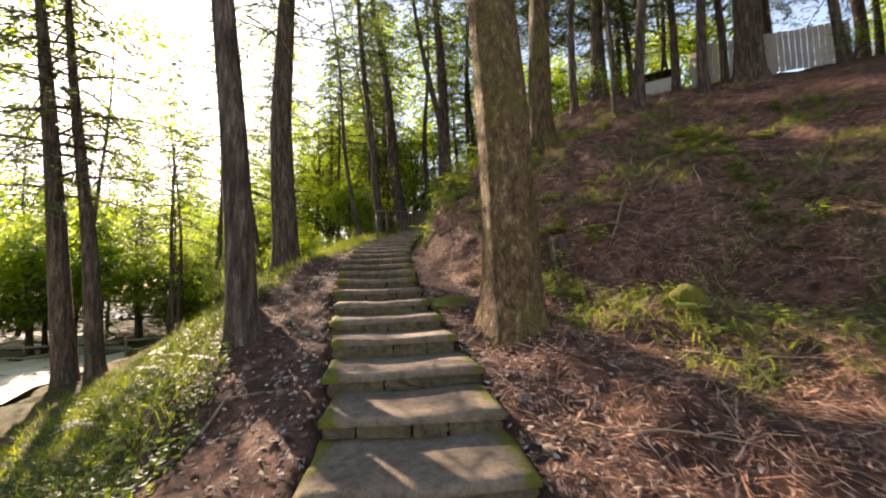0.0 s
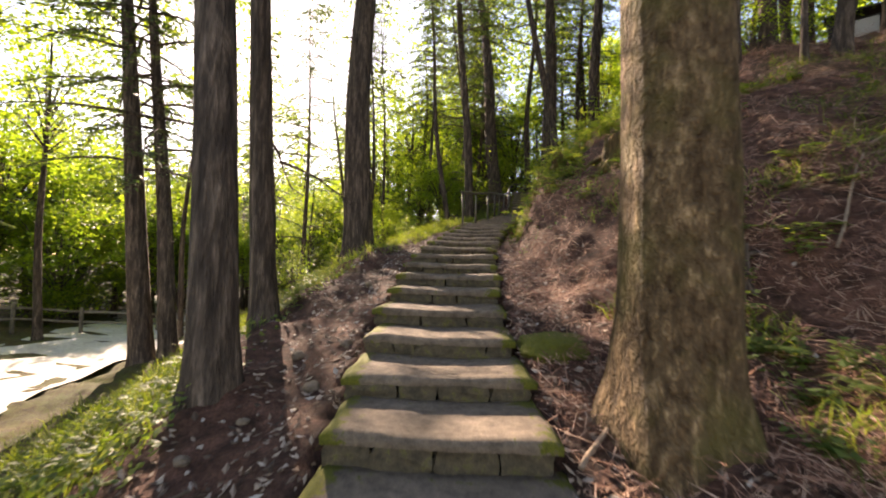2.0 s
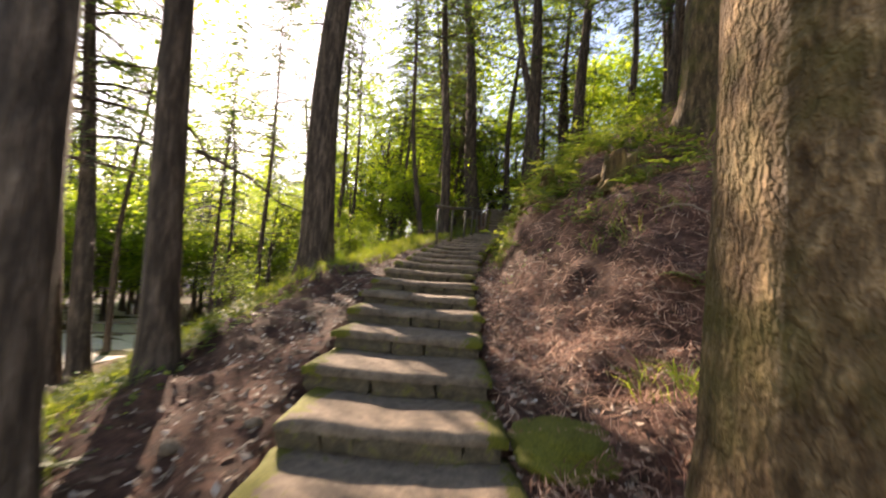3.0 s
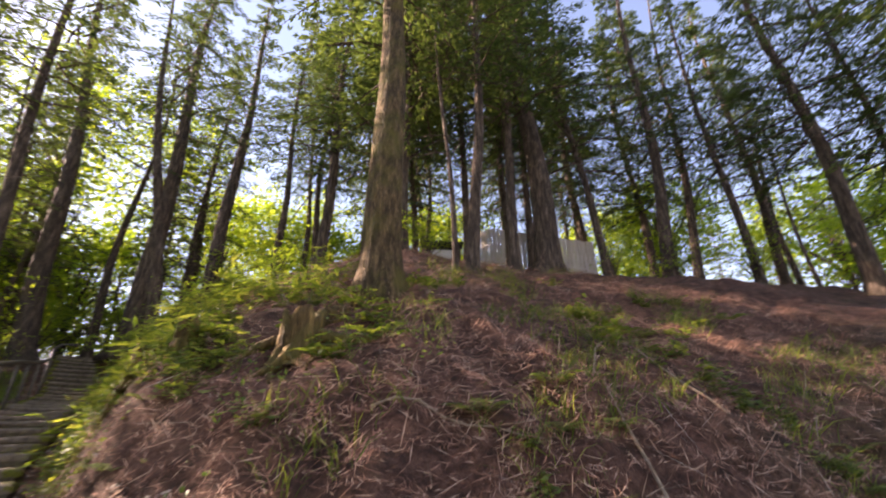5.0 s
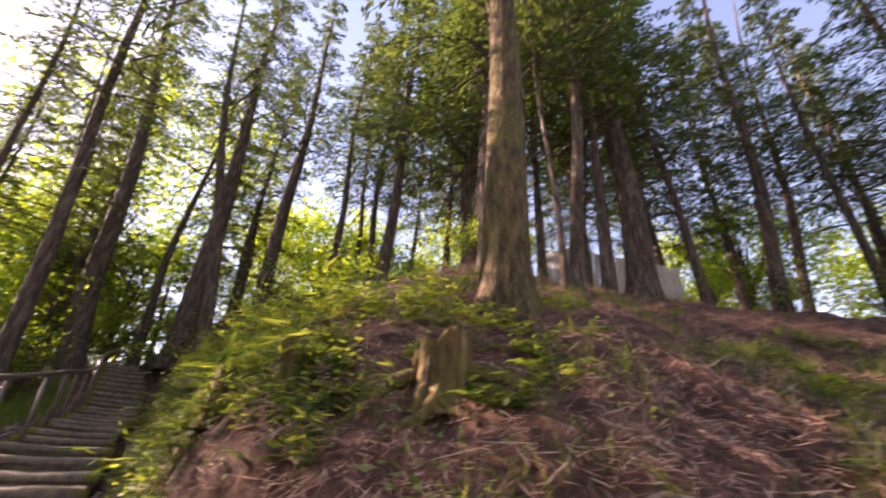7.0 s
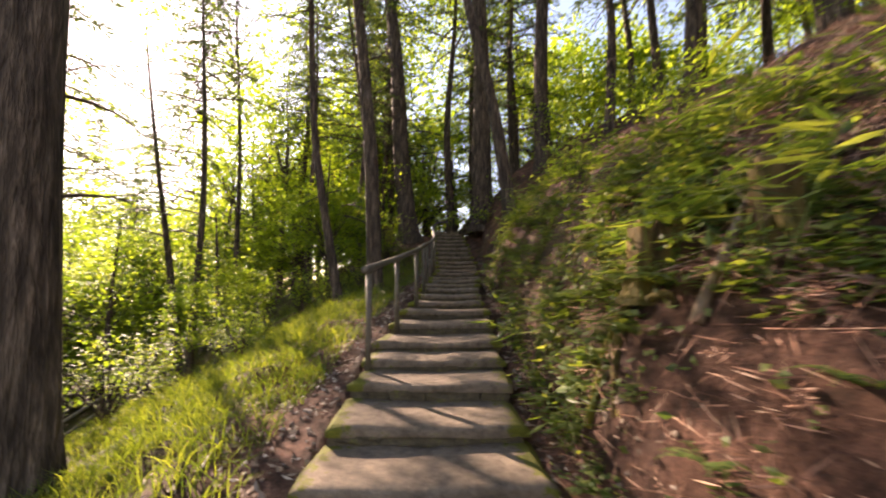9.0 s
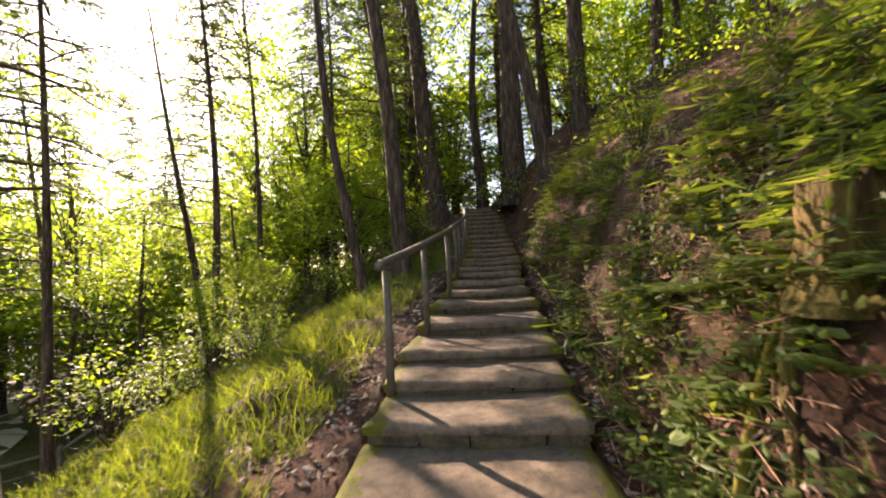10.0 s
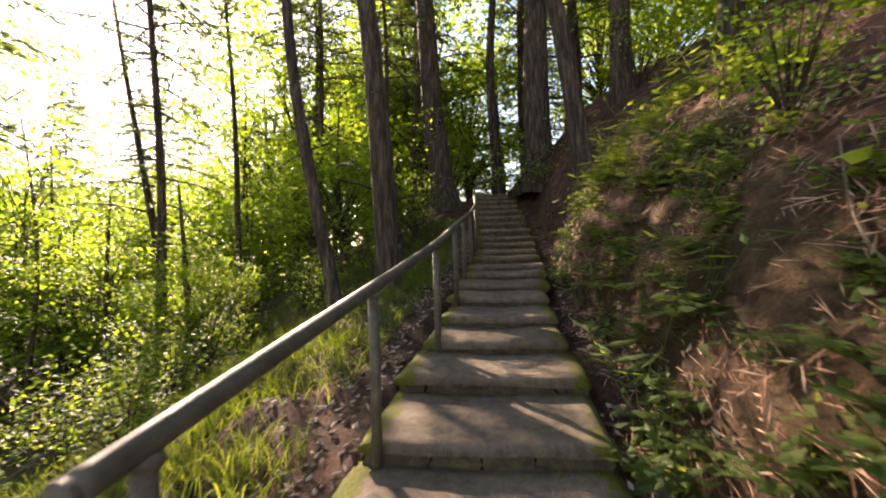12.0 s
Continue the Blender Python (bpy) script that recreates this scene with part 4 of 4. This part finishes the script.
hollow_stump = stump(1.18, 9.74, 0.19, 0.44, 4, "broken mossy stump with a hollow and long roots on the bank", 7)
for k, (dx, dy, r0) in enumerate([(1.05, 0.55, 0.11), (0.75, -0.35, 0.085), (-0.55, -0.30, 0.07), (-0.75, 0.15, 0.06)]):
    run = []
    for t in np.linspace(0, 1, 9):
        px, py = dx * t + 0.05 * math.sin(5 * t + k), dy * t + 0.06 * math.sin(4 * t + 2 * k)
        run.append((px, py, float(ground_z(1.18 + px, 9.74 + py)) - float(ground_z(1.18, 9.74)) + 0.06 + 0.16 * (1 - t) ** 2))
    sweep("long_root", run, [r0 * (1 - 0.65 * t) for t in np.linspace(0, 1, 9)], BARK_STUMP, hollow_stump, 9, 0.09, 20 + k)
stump(1.82, 6.86, 0.12, 0.34, 6, "small dark rotten stump on the bank", 4, BARK)
stump(0.0, 11.15, 0.13, 0.34, 8, "decayed mossy stump overgrown with plants on the bank", 7)
stump(0.25, 10.5, 0.10, 0.30, 9, "decayed mossy stump overgrown with plants on the bank", 5)


def fallen(x, y, length, turn, radius, seed, label, mat, lift=0.02, rise=0.0):
    base = tagged(new("fallen_branch"), label, "branch")
    pts = []
    d = Vector((math.cos(radians(turn)), math.sin(radians(turn)), 0))
    for t in np.linspace(0, 1, 8):
        w = Vector((x, y, 0)) + d * length * t + Vector((-d.y, d.x, 0)) * 0.06 * length * math.sin(4 * t + seed)
        pts.append((w.x, w.y, float(ground_z(w.x, w.y)) + radius + lift + rise * t))
    sweep("stem", pts, [radius * (1 - 0.6 * t) for t in np.linspace(0, 1, 8)], mat, base, 7, 0.06, seed)
    for k in (3, 5):
        p = Vector(pts[k])
        s = 1 if k == 3 else -1
        sweep("twig", [tuple(p), tuple(p + d * 0.12 * length + Vector((-d.y, d.x, 0)) * s * 0.10 * length + Vector((0, 0, 0.02))), tuple(p + d * 0.2 * length + Vector((-d.y, d.x, 0)) * s * 0.2 * length + Vector((0, 0, 0.03)))],
              [radius * 0.4, radius * 0.3, radius * 0.15], mat, base, 5)
    return base


fallen(-0.38, 11.25, 0.42, 12, 0.026, 1, "crooked branch thickly covered in yellow moss", MOSSWOOD, 0.03, 0.0)
fallen(0.25, 4.35, 0.85, 75, 0.016, 2, "thin bare brown branch lying beside the steps", DEADWOOD)
fallen(-2.3, 2.7, 1.4, 60, 0.018, 3, "long dead branch lying on the grassy bank", DEADWOOD)
fallen(0.9, 3.0, 1.1, -20, 0.012, 4, "thin dead branch on the forest floor", DEADWOOD)
fallen(2.6, 6.9, 1.6, 40, 0.016, 5, "pale dead branch on the needle-covered bank", DEADWOOD)
fallen(3.6, 8.0, 2.0, 15, 0.015, 6, "pale dead branch on the needle-covered bank", DEADWOOD)
fallen(1.3, 8.4, 1.3, -35, 0.014, 7, "pale dead branch on the needle-covered bank", DEADWOOD)
fallen(-0.1, 10.55, 0.5, 20, 0.03, 8, "pale broken stake lying on the bank", DEADWOOD, 0.03, 0.05)
fallen(2.2, 4.1, 1.2, -8, 0.012, 9, "thin dead branch on the forest floor", DEADWOOD)
fallen(4.2, 7.1, 1.5, 60, 0.014, 11, "pale dead branch on the needle-covered bank", DEADWOOD)
fallen(0.1, 13.0, 0.8, 70, 0.012, 12, "thin dead branch among the plants on the bank", DEADWOOD)

# ---- plants ----


def fern_mesh(seed, fronds=9, length=0.5):
    r = np.random.RandomState(seed)
    chunks = []
    for k in range(fronds):
        az = k * 6.283 / fronds + r.uniform(-0.3, 0.3)
        d = np.array([math.cos(az), math.sin(az), 0])
        s = np.array([-d[1], d[0], 0])
        L = length * r.uniform(0.7, 1.15)
        t = np.linspace(0.15, 1, 17)
        hgt = L * (0.75 * t - 0.62 * t ** 2) * r.uniform(0.8, 1.2)
        mid = d * (L * t * 0.95)[:, None] + np.array([0, 0, 1.0]) * hgt[:, None]
        w = 0.30 * L * np.sin(np.clip(t, 0, 1) * 2.6 + 0.45) * (1.05 - t * 0.75)
        for sg in (-1, 1):
            al = unit(s * sg + d * 0.45 + np.array([0, 0, -0.15]) + r.normal(0, 0.06, (len(t), 3)))
            c = mid + al * (w * 0.5)[:, None]
            sd = unit(np.cross(al, np.array([0, 0, 1.0]) + r.normal(0, 0.1, (len(t), 3))))
            chunks.append(leaf_quads(c, al, sd, np.maximum(w, 0.015), np.full(len(t), 0.034 * L / 0.5), 0.08))
    return join(chunks)


def herb_mesh(seed, stems=6, size=0.09, height=0.35):
    r = np.random.RandomState(seed)
    chunks = []
    for k in range(stems):
        top = np.array([r.normal(0, 0.16), r.normal(0, 0.16), height * r.uniform(0.5, 1.1)])
        n = 9
        t = np.linspace(0.3, 1.05, n)
        az = np.arange(n) * 2.4 + r.rand() * 6
        al = unit(np.stack([np.cos(az), np.sin(az), r.uniform(-0.4, 0.15, n)], 1))
        L = size * r.uniform(0.6, 1.35, n) * (1.25 - 0.5 * t)
        c = top * t[:, None] + al * (L * 0.75)[:, None]
        sd = unit(np.cross(al, np.array([0, 0, 1.0]) + r.normal(0, 0.25, (n, 3))))
        chunks.append(leaf_quads(c, al, sd, L * 1.25, L * 0.72, 0.14))
        chunks.append(tube(top * np.linspace(0, 1, 4)[:, None], [0.004, 0.0035, 0.003, 0.002], 4, 0, k, False))
    return join(chunks)


def sasa_mesh(seed, stems=7, height=0.7, size=0.26):
    r = np.random.RandomState(seed)
    chunks = []
    for k in range(stems):
        top = np.array([r.normal(0, 0.22), r.normal(0, 0.22), height * r.uniform(0.55, 1.1)])
        chunks.append(tube(top * np.linspace(0, 1, 4)[:, None], [0.004, 0.004, 0.003, 0.002], 4, 0, k, False))
        n = 7
        az = r.rand(n) * 6.28
        al = unit(np.stack([np.cos(az), np.sin(az), r.uniform(-0.45, 0.35, n)], 1))
        L = size * r.uniform(0.6, 1.2, n)
        c = top * r.uniform(0.6, 1.05, n)[:, None] + al * (L * 0.5)[:, None]
        sd = unit(np.cross(al, np.array([0, 0, 1.0]) + r.normal(0, 0.3, (n, 3))))
        chunks.append(leaf_quads(c, al, sd, L, L * 0.14, 0.15))
    return join(chunks)


def shrub_mesh(seed, height=1.6, spread_by=0.8, clumps=26, per=34, size=0.085):
    r = np.random.RandomState(seed)
    wood, leaves = [], []
    for k in range(clumps):
        tip = np.array([r.normal(0, spread_by * 0.55), r.normal(0, spread_by * 0.55), height * r.uniform(0.35, 1.05)])
        q = np.linspace(0, 1, 5)
        line = tip * q[:, None] * np.array([1, 1, 1]) + np.stack([0 * q, 0 * q, 0.12 * height * np.sin(q * 3.1)], 1)
        wood.append(tube(line, 0.011 * (1 - 0.75 * q), 4, 0, k, False))
        n = int(per * r.uniform(0.6, 1.3))
        c = tip * r.uniform(0.55, 1.05, n)[:, None] + r.normal(0, 1, (n, 3)) * np.array([0.17, 0.17, 0.08])
        al = unit(r.normal(0, 1, (n, 3)) * np.array([1, 1, 0.3]) + np.array([0, 0, -0.2]))
        sd = unit(np.cross(al, unit(np.array([0, 0, 1.0]) + r.normal(0, 0.4, (n, 3)))))
        L = size * r.uniform(0.6, 1.4, n)
        leaves.append(leaf_quads(c, al, sd, L, L * 0.55, 0.12))
    return join(wood), join(leaves)


def plant(kind, x, y, size, seed, label, category, group):
    ob = None
    key = (kind, seed % 3)
    base_z = float(ground_z(x, y)) - 0.02
    if kind == "shrub":
        ob = new("shrub")
        if key not in SHARED:
            SHARED[key] = shrub_mesh(500 + seed % 3)
        wood, leaves = SHARED[key]
        tagged(shared_part((key, "w"), "branchwork", lambda: wood, BARK, ob), kind="stuff")
        tagged(shared_part((key, "l"), "foliage", lambda: leaves, BROAD, ob, False), kind="stuff")
    else:
        builder = {"fern": fern_mesh, "herb": herb_mesh, "sasa": sasa_mesh}[kind]
        name = {"fern": "fern", "herb": "leafy_plant", "sasa": "bamboo_grass"}[kind]
        ob = shared_part(key, name, lambda: builder(600 + seed % 3), HERB, None, False)
    ob.matrix_world = pose(x, y, base_z, 0, 0, (seed * 67) % 360) @ Matrix.Diagonal((size, size, size, 1))
    return tagged(ob, label, category, group)


def scatter(n, xr, yr, weight, seed):
    """n places in a rectangle of the plan, kept with the given weight."""
    r = np.random.RandomState(seed)
    x, y = r.uniform(*xr, n), r.uniform(*yr, n)
    keep = r.rand(n) < np.clip(weight(x, y), 0, 1)
    return x[keep], y[keep]


def off(x, y):
    return x - path_x(y)


def patch(x, y, scale, seed, level):
    return lattice(x * scale, y * scale, seed) > level


x, y = scatter(2400, (-0.7, 2.2), (8.7, 18.5), lambda x, y: (0.08 + 0.52 * smooth(10.3, 11.8, y)) * (off(x, y) > 0.8) * (terrain(x, y) - path_z(y) < 2.2) * patch(x, y, 1.1, 31, -0.35), 41)
for k, (a, b) in enumerate(zip(x[:250], y[:250])):
    kind = ("herb", "fern", "herb", "herb", "fern", "herb", "sasa")[k % 7]
    plant(kind, a, b, 0.55 + 0.5 * ((k * 17) % 10) / 10, k, {"fern": "green fern growing on the shaded bank", "herb": "low broad-leaved green plant on the bank", "sasa": "bamboo grass with long narrow leaves on the bank"}[kind], "plant", "plants on the bank")
x, y = scatter(700, (1.3, 8.0), (3.4, 11.0), lambda x, y: 0.5 * patch(x, y, 0.8, 33, 0.0), 43)
for k, (a, b) in enumerate(zip(x[:150], y[:150])):
    plant(("fern", "herb", "herb")[k % 3], a, b, 0.5 + 0.5 * ((k * 13) % 10) / 10, k, "small green plant among needles on the slope", "plant", "plants on the slope")
x, y = scatter(500, (-4.2, -1.0), (0.8, 9.0), lambda x, y: 0.5 * (off(x, y) < -1.6), 44)
for k, (a, b) in enumerate(zip(x[:90], y[:90])):
    plant(("herb", "fern", "herb")[k % 3], a, b, 0.4 + 0.35 * ((k * 7) % 10) / 10, k, "low leafy plant on the grassy verge", "plant", "plants on the verge")
for k, (a, b) in enumerate([(-0.05, 10.9), (0.3, 10.4), (1.5, 10.4), (1.75, 10.9), (0.1, 12.4)]):
    plant("sasa", a, b, 0.6 + 0.1 * (k % 3), k, "bamboo grass with long pale leaves on the bank", "plant", "plants on the bank")
x, y = scatter(420, (-0.8, 1.2), (10.0, 13.2), lambda x, y: 0.5 * (off(x, y) > 0.85) * (off(x, y) < 2.0), 47)
for k, (a, b) in enumerate(zip(x[:55], y[:55])):
    plant(("herb", "fern", "herb", "herb")[k % 4], a, b, 0.35 + 0.3 * ((k * 7) % 10) / 10, k, "small leafy plant rooted in the bare soil of the bank", "plant", "plants on the bank")
r = np.random.RandomState(91)
for k in range(58):
    b = r.uniform(9.6, 13.6)
    a = r.uniform(-0.28, 0.5) + 0.3 * max(0, 10.6 - b)
    kind = ("herb", "herb", "fern", "herb", "herb", "fern")[k % 6]
    plant(kind, a, b, r.uniform(0.45, 0.85), k, "fern with arching fronds on the bank" if kind == "fern" else "leafy plant with bright rounded leaves on the bank", "plant", "plants on the bank")
for k, (a, b, w) in enumerate([(0.45, 11.95, 0.6), (0.3, 10.35, 0.6), (0.9, 12.6, 0.6), (0.75, 10.9, 0.6), (1.6, 10.2, 0.7), (2.0, 10.9, 0.8), (1.3, 10.7, 0.9), (0.6, 9.6, 0.6), (2.1, 11.5, 0.8), (1.1, 11.4, 0.5)]):
    plant("sasa", a, b, w, k, "bamboo grass with long pale leaves on the bank", "plant", "plants on the bank")
SHRUBS = [(-5.2, 10.5, 0.6), (-6.3, 12.2, 0.78), (-5.4, 14.2, 0.72), (-4.6, 16.0, 0.66), (-6.5, 16.5, 0.9), (-3.9, 14.6, 0.48), (-5.6, 18.0, 0.9), (-3.6, 18.0, 0.66), (-7.8, 18.5, 0.96), (-3.3, 20.0, 0.72), (-2.8, 21.6, 0.78), (-4.9, 20.2, 0.84), (-9.6, 21.2, 1.4), (-6.6, 20.6, 0.96), (-19.8, 13.6, 1.6), (-2.2, 24.0, 1.5), (0.0, 23.2, 1.2), (2.6, 22.6, 1.2), (3.2, 17.8, 0.9), (2.2, 14.6, 0.7), (5.2, 14.6, 0.9), (0.6, 14.4, 0.6), (6.4, 14.6, 0.8), (-21.5, 18.5, 2.0), (-8.0, 23.2, 1.6), (13.6, 11.0, 1.0), (15.2, 9.3, 1.1), (12.2, 12.3, 0.8)]
for k, (a, b, s) in enumerate(SHRUBS):
    plant("shrub", a, b, s, k, "bushy shrub with small bright green leaves", "shrub", "shrubs below the steps")

# ---- ground litter and grass ----


def lay(x, y, seed, length, width, tilt, lift, mat, name, label, category, fold=0.05):
    """Countless flat slivers lying on the ground, joined into one."""
    r = np.random.RandomState(seed)
    n = len(x)
    z = ground_z(x, y)
    e = 0.05
    nrm = unit(np.stack([-(ground_z(x + e, y) - z) / e, -(ground_z(x, y + e) - z) / e, np.ones(n)], 1))
    az = r.rand(n) * 6.283
    al = np.stack([np.cos(az), np.sin(az), np.zeros(n)], 1)
    al = unit(al - nrm * (al * nrm).sum(1)[:, None] + nrm * r.normal(0, tilt, n)[:, None])
    sd = unit(np.cross(al, nrm + r.normal(0, 0.3, (n, 3))))
    c = np.stack([x, y, z], 1) + nrm * (lift * r.rand(n) + 0.004)[:, None]
    v, f = leaf_quads(c, al, sd, r.uniform(*length, n), r.uniform(*width, n), fold)
    return tagged(mesh_object(name, v, f, mat, None, False), label, category, kind="stuff")


def bank_weight(x, y):
    near = np.exp(-np.hypot(x - 0.5, y - 7) / 7)
    steep = (y > 9.4) * (terrain(x, y) - path_z(y) < 2.0)
    return (off(x, y) > 0.66) * (1 - 0.1 * steep) * (0.35 + 0.65 * near) * (0.55 + 0.45 * patch(x, y, 1.4, 51, -0.2))


x, y = scatter(115000, (-0.9, 9.5), (1.0, 18.0), bank_weight, 61)
lay(x, y, 62, (0.05, 0.22), (0.003, 0.009), 0.22, 0.05, NEEDLES, "needle_litter", "reddish brown dead needles and twigs covering the bank", "litter")
x, y = scatter(11000, (-0.9, 9.5), (2.0, 18.0), bank_weight, 63)
lay(x, y, 64, (0.15, 0.45), (0.004, 0.009), 0.30, 0.09, NEEDLES, "twig_litter", "dead brown conifer sprays and twigs on the bank", "litter")
x, y = scatter(34000, (-3.2, 2.4), (0.2, 21), lambda x, y: np.exp(-np.abs(np.abs(off(x, y)) - 0.85) / 0.7) * (np.abs(off(x, y)) > 0.62) * (terrain(x, y) - path_z(y) < 0.35), 65)
lay(x, y, 66, (0.03, 0.085), (0.018, 0.045), 0.25, 0.02, DEADLEAF, "leaf_litter", "fallen dead leaves on the soil beside the steps", "litter", fold=0.2)


def dead_sprays(x, y, seed, length, name, label):
    """Dead conifer sprays dropped on the bank: a curved midrib with side needles, joined into one."""
    r = np.random.RandomState(seed)
    n, m = len(x), 9
    z, e = ground_z(x, y), 0.06
    nrm = unit(np.stack([-(ground_z(x + e, y) - z) / e, -(ground_z(x, y + e) - z) / e, np.ones(n)], 1))
    az = r.rand(n) * 6.283
    al = np.stack([np.cos(az), np.sin(az), np.zeros(n)], 1)
    al = unit(al - nrm * (al * nrm).sum(1)[:, None] + nrm * r.uniform(-0.05, 0.45, n)[:, None])
    sd = unit(np.cross(al, nrm))
    L = r.uniform(*length, n)
    curl = r.uniform(-0.35, 0.35, n)
    base = np.stack([x, y, z], 1) + nrm * 0.01
    chunks = []
    for k in range(m):
        t = (k + 0.5) / m
        mid = base + al * (L * t)[:, None] + sd * (L * curl * t * t)[:, None] - nrm * (0.25 * L * t * t)[:, None] + nrm * 0.03
        d0 = unit(al + sd * (2 * curl * t)[:, None] - nrm * (0.5 * t))
        chunks.append(leaf_quads(mid, d0, unit(np.cross(d0, nrm)), L / m * 1.3, np.full(n, 0.006), 0.2))
        for sg in (-1, 1):
            d = unit(d0 * 0.8 + sd * sg + nrm * r.normal(0, 0.35, (n, 1)))
            W = L * 0.30 * (1.05 - t) * r.uniform(0.5, 1.2, n)
            chunks.append(leaf_quads(mid + d * (W * 0.5)[:, None], d, unit(np.cross(d, nrm)), W, np.full(n, 0.007), 0.2))
    return tagged(mesh_object(name, *join(chunks), NEEDLES, None, False), label, "litter", kind="stuff")


x, y = scatter(9000, (-0.7, 9.5), (2.0, 19.0), bank_weight, 67)
dead_sprays(x, y, 68, (0.18, 0.55), "dead_sprays", "tangle of reddish dead conifer sprays on the bank")
x, y = scatter(1500, (-0.4, 6.5), (6.5, 18.0), lambda x, y: 0.8 * (off(x, y) > 1.3) * patch(x, y, 1.0, 69, -0.1), 70)
lay(x, y, 71, (0.30, 0.80), (0.004, 0.008), 0.55, 0.14, DEADLEAF, "dead_stalks", "pale dry stalks and bare twigs lying over the bank", "litter", fold=0.3)


def upright(x, y, seed, height, width, mat, name, label, lean=0.35, bundle=1):
    """Grass blades, joined into one."""
    r = np.random.RandomState(seed)
    x, y = np.repeat(x, bundle) + r.normal(0, 0.03, len(x) * bundle), np.repeat(y, bundle) + r.normal(0, 0.03, len(x) * bundle)
    n = len(x)
    h = r.uniform(*height, n)
    al = unit(np.stack([r.normal(0, lean, n), r.normal(0, lean, n), np.ones(n)], 1))
    sd = unit(np.cross(al, r.normal(0, 1, (n, 3))))
    b = np.stack([x, y, ground_z(x, y) - 0.01], 1)
    w = r.uniform(*width, n)
    bend = np.stack([al[:, 0], al[:, 1], -0.35 * np.ones(n)], 1) * (h * 0.45)[:, None]
    m = b + al * (h * 0.55)[:, None]
    t = b + al * h[:, None] + bend
    v = np.stack([b - sd * w[:, None] / 2, b + sd * w[:, None] / 2, m + sd * w[:, None] * 0.42, t, m - sd * w[:, None] * 0.42], 1).reshape(-1, 3)
    k = np.arange(n)[:, None] * 5
    f = np.concatenate([np.concatenate([k, k + 1, k + 2, k + 4], 1), np.concatenate([k + 4, k + 2, k + 3, k + 3], 1)])
    me = bpy.data.meshes.new(name)
    me.from_pydata(v.tolist(), [], [tuple(dict.fromkeys(q)) for q in f.tolist()])
    me.materials.append(mat)
    return tagged(new(name, me), label, "grass", kind="stuff")


x, y = scatter(30000, (-6.5, -1.2), (-0.5, 22), lambda x, y: (off(x, y) < -1.7 + 0.75 * smooth(8, 10.5, y)) * np.clip(0.18 + 0.75 * smooth(9.5, 12, y) + 0.5 * smooth(1.6, 2.8, -off(x, y)), 0, 1) * (0.4 + 0.6 * patch(x, y, 1.2, 71, -0.25)) * np.exp(-np.clip(-off(x, y) - 2.5, 0, 9) / 2.5), 72)
upright(x, y, 73, (0.08, 0.30), (0.004, 0.010), GRASS, "grass", "tall fine grass on the bank below the steps", 0.45, 4)
x, y = scatter(9000, (0.6, 8.5), (2.4, 12), lambda x, y: 0.5 * (off(x, y) > 0.9) * patch(x, y, 1.3, 75, 0.25), 76)
upright(x, y, 77, (0.08, 0.34), (0.004, 0.010), GRASS, "grass", "thin tufts of grass among the needles on the bank", 0.55, 5)
x, y = scatter(26000, (-5.0, -0.9), (-0.3, 9.5), lambda x, y: (off(x, y) < -1.55) * (0.25 + 0.75 * patch(x, y, 0.9, 79, -0.15)) * np.clip(1.2 - 0.1 * y, 0.1, 1), 80)
lay(x, y, 81, (0.035, 0.085), (0.025, 0.055), 0.45, 0.14, HERB, "ground_ivy", "carpet of small green leaves on the verge", "groundcover", fold=0.15)
x, y = scatter(26000, (-0.9, 2.4), (8.6, 19), lambda x, y: (off(x, y) > 0.74) * (terrain(x, y) - path_z(y) < 1.7) * (0.12 + 0.45 * smooth(10.3, 11.8, y)) * (0.06 + 0.94 * patch(x, y, 1.5, 83, 0.15)), 84)
lay(x, y, 85, (0.03, 0.08), (0.02, 0.05), 0.5, 0.16, HERB, "ground_ivy", "small green leaves growing over the bank", "groundcover", fold=0.15)
